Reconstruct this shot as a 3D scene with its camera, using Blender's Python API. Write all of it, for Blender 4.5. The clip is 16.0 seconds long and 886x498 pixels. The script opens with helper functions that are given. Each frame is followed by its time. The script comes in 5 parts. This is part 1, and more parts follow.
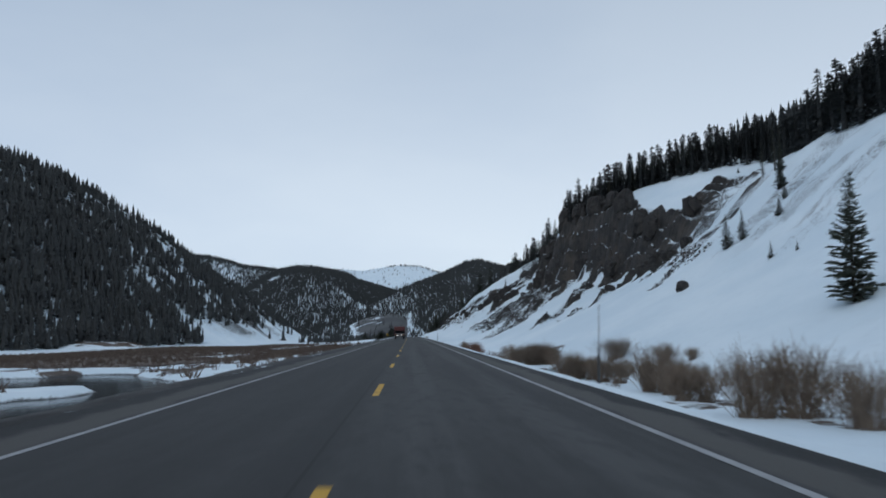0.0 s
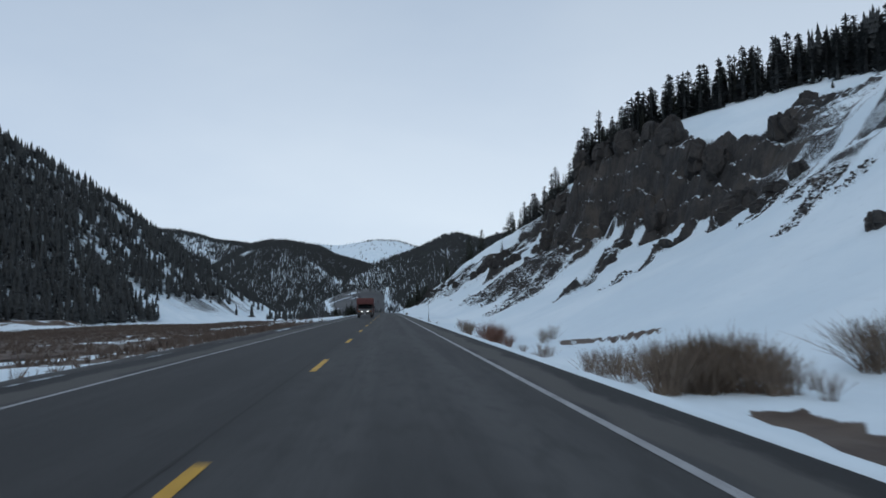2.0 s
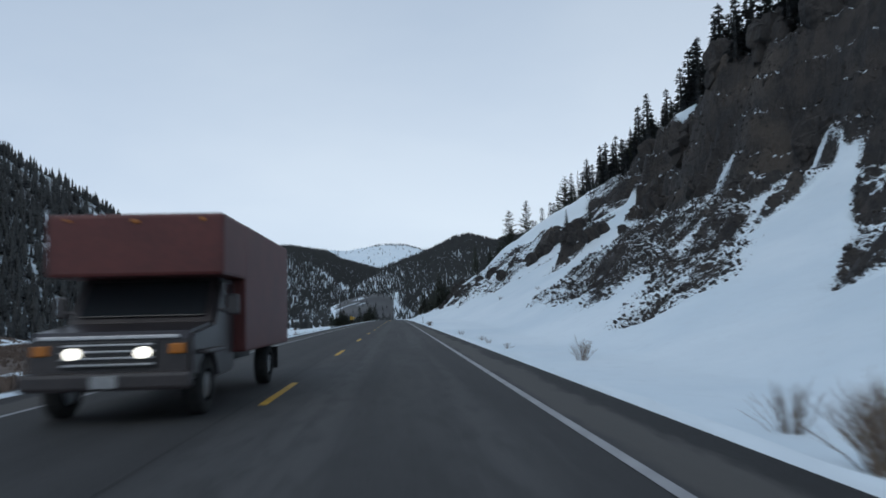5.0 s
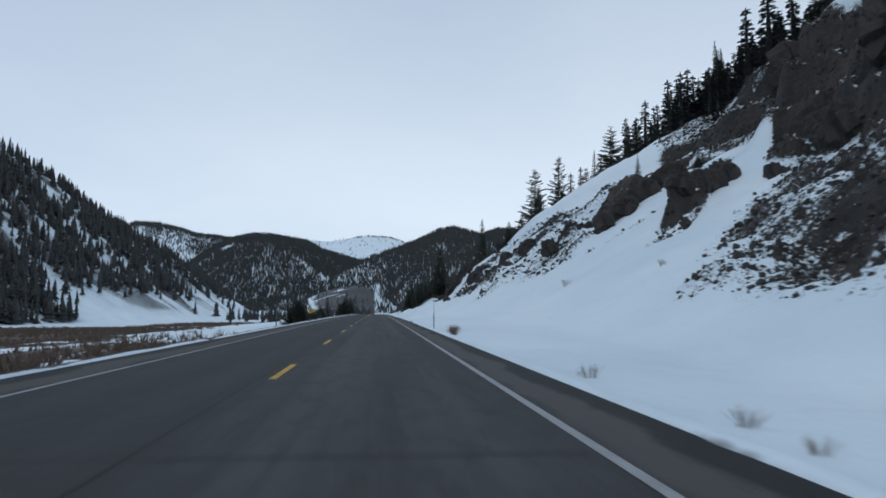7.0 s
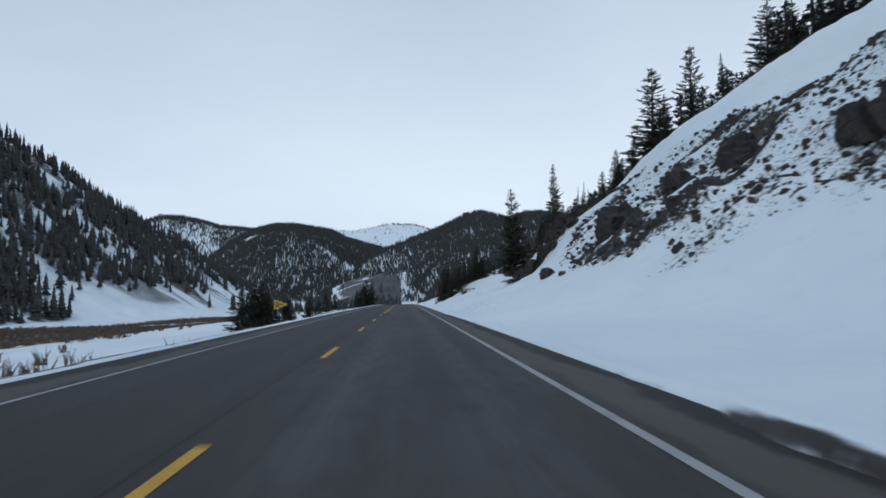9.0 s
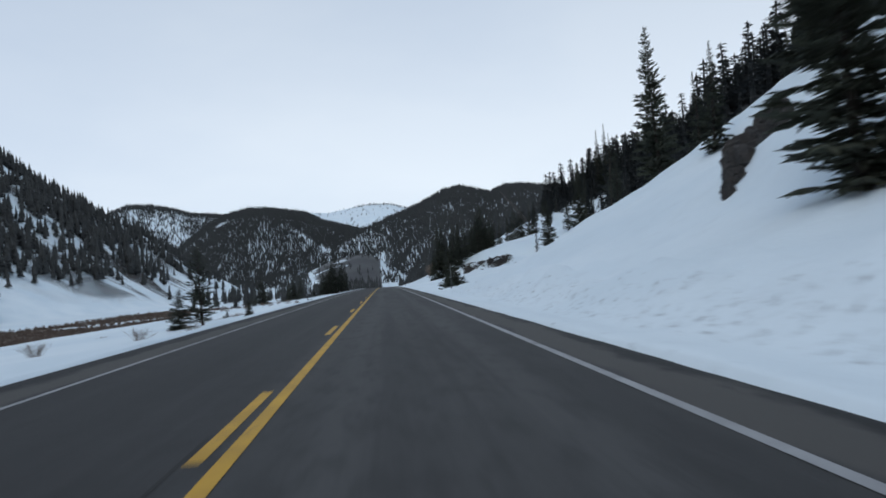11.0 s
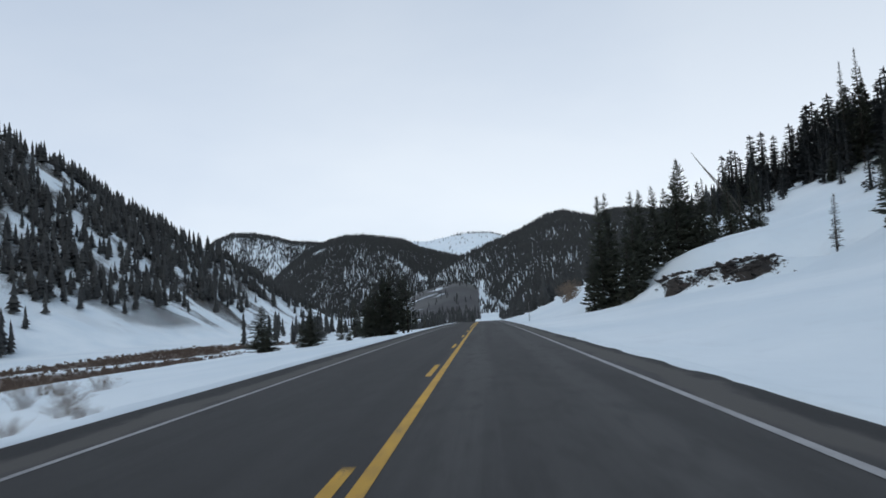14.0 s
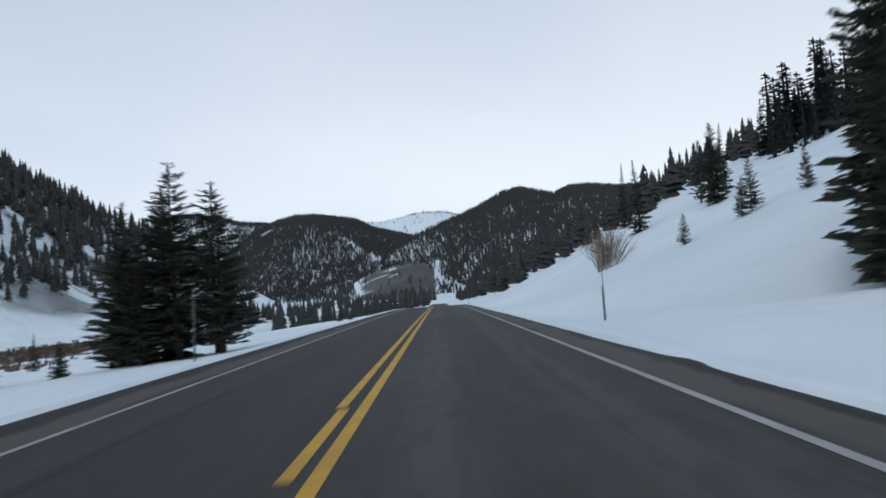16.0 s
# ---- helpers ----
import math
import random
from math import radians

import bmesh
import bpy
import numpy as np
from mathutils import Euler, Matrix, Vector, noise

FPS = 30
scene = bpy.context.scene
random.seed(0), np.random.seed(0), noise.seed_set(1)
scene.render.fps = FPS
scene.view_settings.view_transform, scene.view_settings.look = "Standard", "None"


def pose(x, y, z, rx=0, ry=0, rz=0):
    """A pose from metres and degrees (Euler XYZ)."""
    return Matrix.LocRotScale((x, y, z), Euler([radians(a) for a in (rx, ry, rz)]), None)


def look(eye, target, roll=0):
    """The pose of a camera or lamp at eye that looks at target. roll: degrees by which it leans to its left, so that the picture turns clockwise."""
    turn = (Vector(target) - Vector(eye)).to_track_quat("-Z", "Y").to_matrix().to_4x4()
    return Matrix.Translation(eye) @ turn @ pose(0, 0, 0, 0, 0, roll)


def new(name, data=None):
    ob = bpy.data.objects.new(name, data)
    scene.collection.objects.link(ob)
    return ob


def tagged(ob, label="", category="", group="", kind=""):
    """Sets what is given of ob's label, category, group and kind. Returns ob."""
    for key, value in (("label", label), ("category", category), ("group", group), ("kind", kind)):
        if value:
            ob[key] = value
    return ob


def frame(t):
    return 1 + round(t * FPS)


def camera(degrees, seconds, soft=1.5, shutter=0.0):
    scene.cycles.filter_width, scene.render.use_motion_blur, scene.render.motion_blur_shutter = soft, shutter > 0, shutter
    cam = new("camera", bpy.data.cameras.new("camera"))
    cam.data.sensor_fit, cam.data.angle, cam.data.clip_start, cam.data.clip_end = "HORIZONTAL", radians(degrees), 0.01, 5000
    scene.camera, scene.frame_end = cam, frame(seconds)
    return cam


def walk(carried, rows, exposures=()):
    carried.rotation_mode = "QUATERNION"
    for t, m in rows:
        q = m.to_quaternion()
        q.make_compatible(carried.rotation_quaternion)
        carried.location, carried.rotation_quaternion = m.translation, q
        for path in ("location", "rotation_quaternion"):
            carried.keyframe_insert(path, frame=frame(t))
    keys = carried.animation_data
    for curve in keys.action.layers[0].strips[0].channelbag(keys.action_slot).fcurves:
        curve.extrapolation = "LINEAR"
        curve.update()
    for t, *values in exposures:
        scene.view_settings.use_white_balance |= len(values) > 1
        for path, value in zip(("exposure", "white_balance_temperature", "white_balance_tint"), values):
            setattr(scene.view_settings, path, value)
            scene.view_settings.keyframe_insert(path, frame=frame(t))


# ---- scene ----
cam = camera(62.62, 16.0, soft=1.7, shutter=0.3)
# seconds, x, y, z, yaw, pitch, lean to the right
ROWS = [
    (0.0, 0.70, 0.00, 1.25, -2.53, 6.61, 0.03),
    (0.5, 1.01, 15.25, 1.25, -1.89, 4.53, 0.14),
    (1.0, 1.16, 30.50, 1.25, -3.09, 4.77, 0.65),
    (1.5, 1.31, 45.75, 1.26, -2.87, 4.63, 0.50),
    (2.0, 1.47, 61.00, 1.26, -4.30, 4.66, 0.34),
    (2.5, 1.64, 76.25, 1.27, -4.36, 3.93, -0.11),
    (3.0, 1.79, 91.50, 1.27, -3.88, 4.89, 1.50),
    (3.5, 1.84, 106.75, 1.28, -4.16, 5.05, 2.11),
    (6.0, 1.73, 183.00, 1.28, -3.55, 4.96, 0.90),
    (6.5, 1.67, 198.25, 1.28, -5.02, 4.12, 0.46),
    (7.0, 1.56, 213.50, 1.27, -5.01, 4.61, -0.09),
    (7.5, 1.53, 228.75, 1.25, -5.10, 4.44, 0.36),
    (8.0, 1.49, 244.00, 1.23, -3.96, 3.94, 0.04),
    (10.5, 0.93, 320.25, 1.07, -3.52, 3.26, 3.82),
    (11.0, 0.77, 335.50, 1.02, -4.65, 1.90, 3.94),
    (11.5, 0.66, 350.75, 0.96, -3.69, 0.62, 1.47),
    (12.0, 0.50, 366.00, 0.89, -1.82, 2.25, 1.40),
    (12.5, 0.43, 381.25, 0.82, 1.16, 3.82, -0.10),
    (13.0, 0.39, 396.50, 0.75, -0.53, 3.56, -0.59),
    (13.5, 0.36, 411.75, 0.68, 0.94, 4.72, 2.11),
    (14.0, 0.32, 427.00, 0.58, 2.96, 4.74, 3.37),
    (14.5, 0.17, 442.25, 0.47, 0.76, 4.52, 2.18),
    (15.0, 0.19, 457.50, 0.35, 0.96, 2.95, 1.93),
    (15.5, 0.14, 472.75, 0.22, 1.03, 2.98, 2.07),
    (16.0, 0.17, 488.00, 0.08, -0.46, 3.03, 4.12),
]
walk(cam, [(t, pose(x, y, z, 0, 0, yaw) @ pose(0, 0, 0, 90 + pitch) @ pose(0, 0, 0, 0, 0, -lean))
           for t, x, y, z, yaw, pitch, lean in ROWS],
     ((0, 0.02, 6200, 6), (3.5, 0.05, 6180, 6), (7, 0.10, 6180, 6), (10.5, 0.18, 6360, 7), (13.5, 0.27, 6580, 8), (16, 0.27, 6580, 8)))

# ---- sky and light: an even bright overcast, thinner towards the south ----
world = bpy.data.worlds.new("overcast")
scene.world = world
world.use_nodes = True
wn, wl = world.node_tree.nodes, world.node_tree.links
wn.clear()
w_out, w_bg = wn.new("ShaderNodeOutputWorld"), wn.new("ShaderNodeBackground")
w_sky = wn.new("ShaderNodeTexSky")
w_sky.sky_type, w_sky.sun_disc = "NISHITA", False
w_sky.sun_elevation, w_sky.sun_rotation = radians(47), radians(212)
w_gain = wn.new("ShaderNodeMix")
w_gain.data_type, w_gain.blend_type = "RGBA", "MULTIPLY"
w_gain.inputs[0].default_value = 1.0
w_gain.inputs[7].default_value = (0.10, 0.10, 0.10, 1)
wl.new(w_sky.outputs[0], w_gain.inputs[6])
w_co, w_map, w_noise, w_ramp = (wn.new("ShaderNodeTexCoord"), wn.new("ShaderNodeMapping"),
                                wn.new("ShaderNodeTexNoise"), wn.new("ShaderNodeValToRGB"))
w_map.inputs["Scale"].default_value = (1.0, 1.0, 2.6)
w_noise.inputs["Scale"].default_value, w_noise.inputs["Detail"].default_value = 1.5, 5
w_ramp.color_ramp.elements[0].position, w_ramp.color_ramp.elements[0].color = 0.30, (0.590, 0.667, 0.800, 1)
w_ramp.color_ramp.elements[1].position, w_ramp.color_ramp.elements[1].color = 0.68, (0.745, 0.802, 0.892, 1)
wl.new(w_co.outputs["Generated"], w_map.inputs[0])
wl.new(w_map.outputs[0], w_noise.inputs["Vector"])
# the cloud is thicker and darker overhead than towards the horizon
w_sep, w_up, w_deep = wn.new("ShaderNodeSeparateXYZ"), wn.new("ShaderNodeMapRange"), wn.new("ShaderNodeMix")
wl.new(w_co.outputs["Generated"], w_sep.inputs[0])
w_lean = wn.new("ShaderNodeMath")
w_lean.operation, w_lean.inputs[1].default_value = "MULTIPLY_ADD", 0.30          # thinner cloud to the east
wl.new(w_sep.outputs[0], w_lean.inputs[0])
wl.new(w_noise.outputs["Fac"], w_lean.inputs[2])
wl.new(w_lean.outputs[0], w_ramp.inputs[0])
wl.new(w_sep.outputs[2], w_up.inputs[0])
w_up.inputs[1].default_value, w_up.inputs[2].default_value = 0.12, 0.75
w_deep.data_type = "RGBA"
w_deep.inputs[7].default_value = (0.30, 0.37, 0.48, 1)
wl.new(w_up.outputs[0], w_deep.inputs[0])
wl.new(w_ramp.outputs[0], w_deep.inputs[6])
w_mix = wn.new("ShaderNodeMix")
w_mix.data_type = "RGBA"
w_mix.inputs[0].default_value = 0.90
wl.new(w_gain.outputs[2], w_mix.inputs[6])
wl.new(w_deep.outputs[2], w_mix.inputs[7])
wl.new(w_mix.outputs[2], w_bg.inputs[0])
w_bg.inputs[1].default_value = 1.0
wl.new(w_bg.outputs[0], w_out.inputs[0])

sun_lamp = bpy.data.lights.new("sun", "SUN")
sun_lamp.energy, sun_lamp.angle, sun_lamp.color = 0.5, radians(30), (1.0, 0.97, 0.93)
sun = new("sun", sun_lamp)
sun.matrix_world = look((-350, -250, 700), (0, 300, 0))

# ---- materials ----
def material(name, rough=0.8, metal=0.0):
    m = bpy.data.materials.new(name)
    m.use_nodes = True
    b = m.node_tree.nodes["Principled BSDF"]
    b.inputs["Roughness"].default_value, b.inputs["Metallic"].default_value = rough, metal
    return m, m.node_tree.nodes, m.node_tree.links, b


def noise_node(n, l, scale, detail=4, rough=0.55, stretch=(1, 1, 1), source=None):
    co, mp, tx = n.new("ShaderNodeTexCoord"), n.new("ShaderNodeMapping"), n.new("ShaderNodeTexNoise")
    mp.inputs["Scale"].default_value = stretch
    l.new(source or co.outputs["Object"], mp.inputs[0])
    l.new(mp.outputs[0], tx.inputs["Vector"])
    tx.inputs["Scale"].default_value, tx.inputs["Detail"].default_value = scale, detail
    tx.inputs["Roughness"].default_value = rough
    return tx.outputs["Fac"]


def mixed(n, l, fac, a, b, blend="MIX"):
    m = n.new("ShaderNodeMix")
    m.data_type, m.blend_type = "RGBA", blend
    for sock, value in ((m.inputs[0], fac), (m.inputs[6], a), (m.inputs[7], b)):
        if isinstance(value, (int, float)):
            sock.default_value = value
        elif isinstance(value, tuple):
            sock.default_value = (*value, 1)
        else:
            l.new(value, sock)
    return m.outputs[2]


def ranged(n, l, value, a, b, c=0.0, d=1.0):
    m = n.new("ShaderNodeMapRange")
    m.interpolation_type = "SMOOTHSTEP"
    l.new(value, m.inputs[0])
    for k, x in enumerate((a, b, c, d)):
        m.inputs[k + 1].default_value = x
    return m.outputs[0]


def maths(n, l, op, a, b=0.0, c=0.0):
    m = n.new("ShaderNodeMath")
    m.operation = op
    for k, x in enumerate((a, b, c)):
        if isinstance(x, (int, float)):
            m.inputs[k].default_value = x
        else:
            l.new(x, m.inputs[k])
    return m.outputs[0]


def bumped(n, l, b, height, strength=0.3, distance=0.05):
    u = n.new("ShaderNodeBump")
    u.inputs["Strength"].default_value, u.inputs["Distance"].default_value = strength, distance
    l.new(height, u.inputs["Height"])
    l.new(u.outputs[0], b.inputs["Normal"])


def plain(name, dark, light, scale=6.0, rough=0.8, metal=0.0, bump=0.2, stretch=(1, 1, 1), random_amount=0.0):
    """A surface whose colour wanders between two tones, with grain and a fine relief."""
    m, n, l, b = material(name, rough, metal)
    f = ranged(n, l, noise_node(n, l, scale, 6, 0.62, stretch), 0.3, 0.7)
    c = mixed(n, l, f, dark, light)
    fine = noise_node(n, l, scale * 9, 3, 0.6, stretch)
    c = mixed(n, l, ranged(n, l, fine, 0.35, 0.75, 0.0, 0.45), c, tuple(x * 0.55 for x in dark))
    if random_amount:
        info = n.new("ShaderNodeNewGeometry")
        c = mixed(n, l, maths(n, l, "MULTIPLY", info.outputs["Random Per Island"], random_amount), c,
                  tuple(x * 2.0 for x in light))
    l.new(c, b.inputs["Base Color"])
    if bump:
        bumped(n, l, b, fine, bump, 0.03)
    return m


def land_material():
    m, n, l, b = material("snow_and_stone", 0.75)
    at = n.new("ShaderNodeAttribute")
    at.attribute_name = "cover"
    sep = n.new("ShaderNodeSeparateColor")
    l.new(at.outputs["Color"], sep.inputs[0])
    rock, brush, grit = sep.outputs[0], sep.outputs[1], sep.outputs[2]
    sage = at.outputs["Alpha"]
    geo = n.new("ShaderNodeNewGeometry")
    xyz = n.new("ShaderNodeSeparateXYZ")
    l.new(geo.outputs["Normal"], xyz.inputs[0])
    # snow: wind crust, faint hollows
    wide, crust, grain = noise_node(n, l, 0.05, 5), noise_node(n, l, 0.7, 6), noise_node(n, l, 9.0, 4)
    snow = mixed(n, l, ranged(n, l, wide, 0.3, 0.7), (0.69, 0.785, 0.85), (0.795, 0.87, 0.915))
    snow = mixed(n, l, ranged(n, l, crust, 0.52, 0.75, 0.0, 0.35), snow, (0.665, 0.735, 0.785))
    # stone: dark broken volcanic rock with rusty and pale patches
    tone, chip = noise_node(n, l, 0.16, 6, 0.6), noise_node(n, l, 1.3, 8, 0.7)
    stone = mixed(n, l, ranged(n, l, tone, 0.35, 0.65), (0.021, 0.0195, 0.0195), (0.050, 0.041, 0.035))
    stone = mixed(n, l, ranged(n, l, chip, 0.50, 0.76, 0.0, 0.7), stone, (0.085, 0.073, 0.064))
    stone = mixed(n, l, ranged(n, l, noise_node(n, l, 0.6, 5), 0.55, 0.75, 0.0, 0.6), stone, (0.022, 0.022, 0.022))
    # shade of upright clefts, painted into the stone colour by a stretched noise
    crevice_shade = noise_node(n, l, 0.55, 6, 0.7, (1, 1, 0.35))
    stone = mixed(n, l, ranged(n, l, crevice_shade, 0.50, 0.62, 0.0, 0.75), stone, (0.013, 0.0125, 0.0125))
    pale = noise_node(n, l, 0.075, 5, 0.6)
    stone = mixed(n, l, ranged(n, l, pale, 0.54, 0.66, 0.0, 0.5), stone, (0.105, 0.084, 0.064))
    # snow lies on the flatter bits of stony ground
    speck = noise_node(n, l, 1.6, 8, 0.78)
    level = maths(n, l, "MULTIPLY", maths(n, l, "SUBTRACT", xyz.outputs[2], 0.66), 1.9)
    fleck = maths(n, l, "MULTIPLY", maths(n, l, "SUBTRACT", noise_node(n, l, 4.0, 5, 0.7), 0.5), 1.5)
    speck = maths(n, l, "ADD", speck, fleck)
    amount = maths(n, l, "ADD", maths(n, l, "MULTIPLY", rock, 1.15), maths(n, l, "SUBTRACT", maths(n, l, "MULTIPLY", speck, 1.9), 1.36))
    hold = maths(n, l, "ADD", ranged(n, l, rock, 0.0, 0.6), ranged(n, l, rock, 0.75, 0.95, 0.0, 2.6))
    amount = maths(n, l, "SUBTRACT", amount, maths(n, l, "MULTIPLY", level, hold))
    bare = ranged(n, l, amount, 0.02, 0.14)
    bare = maths(n, l, "MULTIPLY", bare, ranged(n, l, rock, 0.03, 0.12))
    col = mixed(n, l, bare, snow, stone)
    # marsh grass and willow litter
    tuft = noise_node(n, l, 0.9, 7, 0.7)
    grass = mixed(n, l, ranged(n, l, tone, 0.3, 0.7), (0.062, 0.041, 0.031), (0.125, 0.092, 0.068))
    over = ranged(n, l, maths(n, l, "ADD", brush, maths(n, l, "MULTIPLY", tuft, 1.1)), 0.92, 1.12)
    over = maths(n, l, "MULTIPLY", over, ranged(n, l, brush, 0.03, 0.15))
    col = mixed(n, l, over, col, grass)
    # sagebrush slope far off
    spot = noise_node(n, l, 0.035, 6, 0.7)
    s_over = ranged(n, l, maths(n, l, "ADD", sage, maths(n, l, "MULTIPLY", spot, 0.9)), 0.80, 1.06)
    s_over = maths(n, l, "MULTIPLY", s_over, ranged(n, l, sage, 0.03, 0.15))
    col = mixed(n, l, s_over, col, mixed(n, l, ranged(n, l, noise_node(n, l, 0.012, 4), 0.35, 0.65), (0.042, 0.042, 0.044), (0.080, 0.079, 0.079)))
    # sand and grit thrown by the plough
    g_over = ranged(n, l, maths(n, l, "ADD", grit, maths(n, l, "MULTIPLY", noise_node(n, l, 3.0, 7, 0.75), 0.9)), 0.86, 1.12)
    g_over = maths(n, l, "MULTIPLY", g_over, ranged(n, l, grit, 0.03, 0.2))
    col = mixed(n, l, g_over, col, mixed(n, l, ranged(n, l, grain, 0.3, 0.7), (0.016, 0.015, 0.0145), (0.050, 0.045, 0.041)))
    l.new(col, b.inputs["Base Color"])
    h = maths(n, l, "ADD", maths(n, l, "MULTIPLY", crust, 0.5), maths(n, l, "MULTIPLY", maths(n, l, "MULTIPLY", chip, bare), 3.5))
    h = maths(n, l, "ADD", h, maths(n, l, "MULTIPLY", grain, 0.06))
    bumped(n, l, b, h, 0.55, 0.35)
    return m


def asphalt_material():
    m, n, l, b = material("asphalt", 0.82)
    co = n.new("ShaderNodeTexCoord")
    xyz = n.new("ShaderNodeSeparateXYZ")
    l.new(co.outputs["UV"], xyz.inputs[0])
    across = xyz.outputs[0]
    grain, patch = noise_node(n, l, 60, 3, 0.7), noise_node(n, l, 0.5, 5, 0.6, (1.0, 0.12, 1))
    long = noise_node(n, l, 1.6, 4, 0.6, (1.0, 0.02, 1))
    col = mixed(n, l, ranged(n, l, patch, 0.3, 0.7), (0.0320, 0.0312, 0.0306), (0.0610, 0.0598, 0.0588))
    # polished wheel tracks in both lanes
    track = maths(n, l, "COSINE", maths(n, l, "MULTIPLY", maths(n, l, "SUBTRACT", across, 0.95), 3.49))
    col = mixed(n, l, ranged(n, l, track, 0.1, 1.0, 0.0, 0.6), col, (0.078, 0.0765, 0.0755))
    col = mixed(n, l, ranged(n, l, long, 0.45, 0.68, 0.0, 0.65), col, (0.024, 0.023, 0.023))
    blotch = noise_node(n, l, 3.2, 5, 0.65, (1.0, 0.28, 1))
    col = mixed(n, l, ranged(n, l, blotch, 0.46, 0.66, 0.0, 0.55), col, (0.0240, 0.0233, 0.0229))
    lane = ranged(n, l, maths(n, l, "ADD", across, maths(n, l, "MULTIPLY", noise_node(n, l, 2.0, 3), 0.3)), -0.15, 0.25, 0.65, 0.0)
    col = mixed(n, l, lane, col, (0.0225, 0.0217, 0.0212))        # the western lane is darker
    edge = maths(n, l, "ABSOLUTE", maths(n, l, "SUBTRACT", across, 0.2))
    edge = maths(n, l, "ADD", edge, maths(n, l, "MULTIPLY", noise_node(n, l, 0.8, 5, 0.6, (1, 0.3, 1)), 1.2))
    col = mixed(n, l, ranged(n, l, edge, 4.28, 4.48, 0.0, 0.85), col, (0.082, 0.076, 0.069))
    ragged = maths(n, l, "ADD", maths(n, l, "MULTIPLY", noise_node(n, l, 7.0, 5, 0.7, (1, 0.45, 1)), 0.5), edge)
    col = mixed(n, l, ranged(n, l, ragged, 5.12, 5.34, 0.0, 0.92), col, (0.0105, 0.0102, 0.0102))
    col = mixed(n, l, ranged(n, l, grain, 0.4, 0.8, 0.0, 0.5), col, (0.095, 0.098, 0.104))
    l.new(col, b.inputs["Base Color"])
    b.inputs["Specular IOR Level"].default_value = 0.3
    bumped(n, l, b, grain, 0.4, 0.006)
    return m


def paint_material(name, color, wear):
    m, n, l, b = material(name, 0.65)
    chips = maths(n, l, "ADD", noise_node(n, l, 14, 6, 0.75), maths(n, l, "MULTIPLY", noise_node(n, l, 0.6, 3), 0.5))
    worn = ranged(n, l, chips, wear, wear + 0.16)
    c = mixed(n, l, ranged(n, l, noise_node(n, l, 2.0, 4), 0.3, 0.7), color, tuple(x * 0.75 for x in color))
    l.new(mixed(n, l, worn, c, (0.055, 0.053, 0.05)), b.inputs["Base Color"])
    return m


LAND = land_material()
ASPHALT = asphalt_material()
WHITE_PAINT = paint_material("white_road_paint", (0.36, 0.36, 0.37), 0.80)
YELLOW_PAINT = paint_material("yellow_road_paint", (0.60, 0.33, 0.008), 0.82)
TAR = plain("tar_seal", (0.020, 0.0195, 0.0195), (0.030, 0.029, 0.029), 8, 0.95, bump=0)
NEEDLES = plain("dark_needles", (0.040, 0.044, 0.034), (0.075, 0.082, 0.056), 0.7, 0.75, bump=0, random_amount=0.14)
FAR_NEEDLES = plain("far_needles", (0.030, 0.032, 0.033), (0.049, 0.052, 0.051), 0.05, 0.85, bump=0, random_amount=0.10)
BARK = plain("bark", (0.035, 0.028, 0.024), (0.095, 0.075, 0.06), 5, 0.9, stretch=(1, 1, 0.25))
DEAD_WOOD = plain("dead_wood", (0.09, 0.08, 0.072), (0.19, 0.17, 0.15), 5, 0.9)
WILLOW = plain("willow_stems", (0.095, 0.068, 0.050), (0.21, 0.160, 0.120), 2.5, 0.85, bump=0, random_amount=0.22)
WILLOW_RED = plain("reddish_willow_stems", (0.085, 0.040, 0.028), (0.19, 0.095, 0.062), 2.5, 0.85, bump=0, random_amount=0.18)
REED = plain("rusty_marsh_stems", (0.072, 0.050, 0.039), (0.14, 0.104, 0.082), 0.12, 0.9, bump=0, random_amount=0.25)
STONE = plain("broken_rock", (0.020, 0.0192, 0.0192), (0.058, 0.050, 0.045), 0.9, 0.9, bump=0.7, random_amount=0.12)

# ---- the lie of the land ----
def lattice(ix, iy, seed):
    n = (ix * 374761393 + iy * 668265263 + seed * 974634777) & 0xFFFFFFFF
    n = ((n ^ (n >> 13)) * 1274126177) & 0xFFFFFFFF
    return ((n ^ (n >> 16)) & 0xFFFF) / 65535.0


def value_noise(x, y, seed=0):
    """Smooth noise from 0 to 1 on arrays."""
    x, y = np.asarray(x, float), np.asarray(y, float)
    fx, fy = np.floor(x), np.floor(y)
    ix, iy = fx.astype(np.int64), fy.astype(np.int64)
    u, v = x - fx, y - fy
    u, v = u * u * (3 - 2 * u), v * v * (3 - 2 * v)
    a, b = lattice(ix, iy, seed), lattice(ix + 1, iy, seed)
    c, d = lattice(ix, iy + 1, seed), lattice(ix + 1, iy + 1, seed)
    return (a * (1 - u) + b * u) * (1 - v) + (c * (1 - u) + d * u) * v


def fbm(x, y, octaves=4, seed=0):
    total, amp, norm = 0.0, 1.0, 0.0
    for k in range(octaves):
        total = total + amp * value_noise(x * 2**k + 17.3 * k, y * 2**k - 9.1 * k, seed + k)
        norm += amp
        amp *= 0.5
    return total / norm


def ramp(x, a, b):
    t = np.clip((x - a) / (b - a), 0, 1)
    return t * t * (3 - 2 * t)


def soft_min(a, b, k):
    h = np.clip(0.5 + 0.5 * (b - a) / k, 0, 1)
    return b * (1 - h) + a * h - k * h * (1 - h)


def soft_max(a, b, k):
    return -soft_min(-a, -b, k)


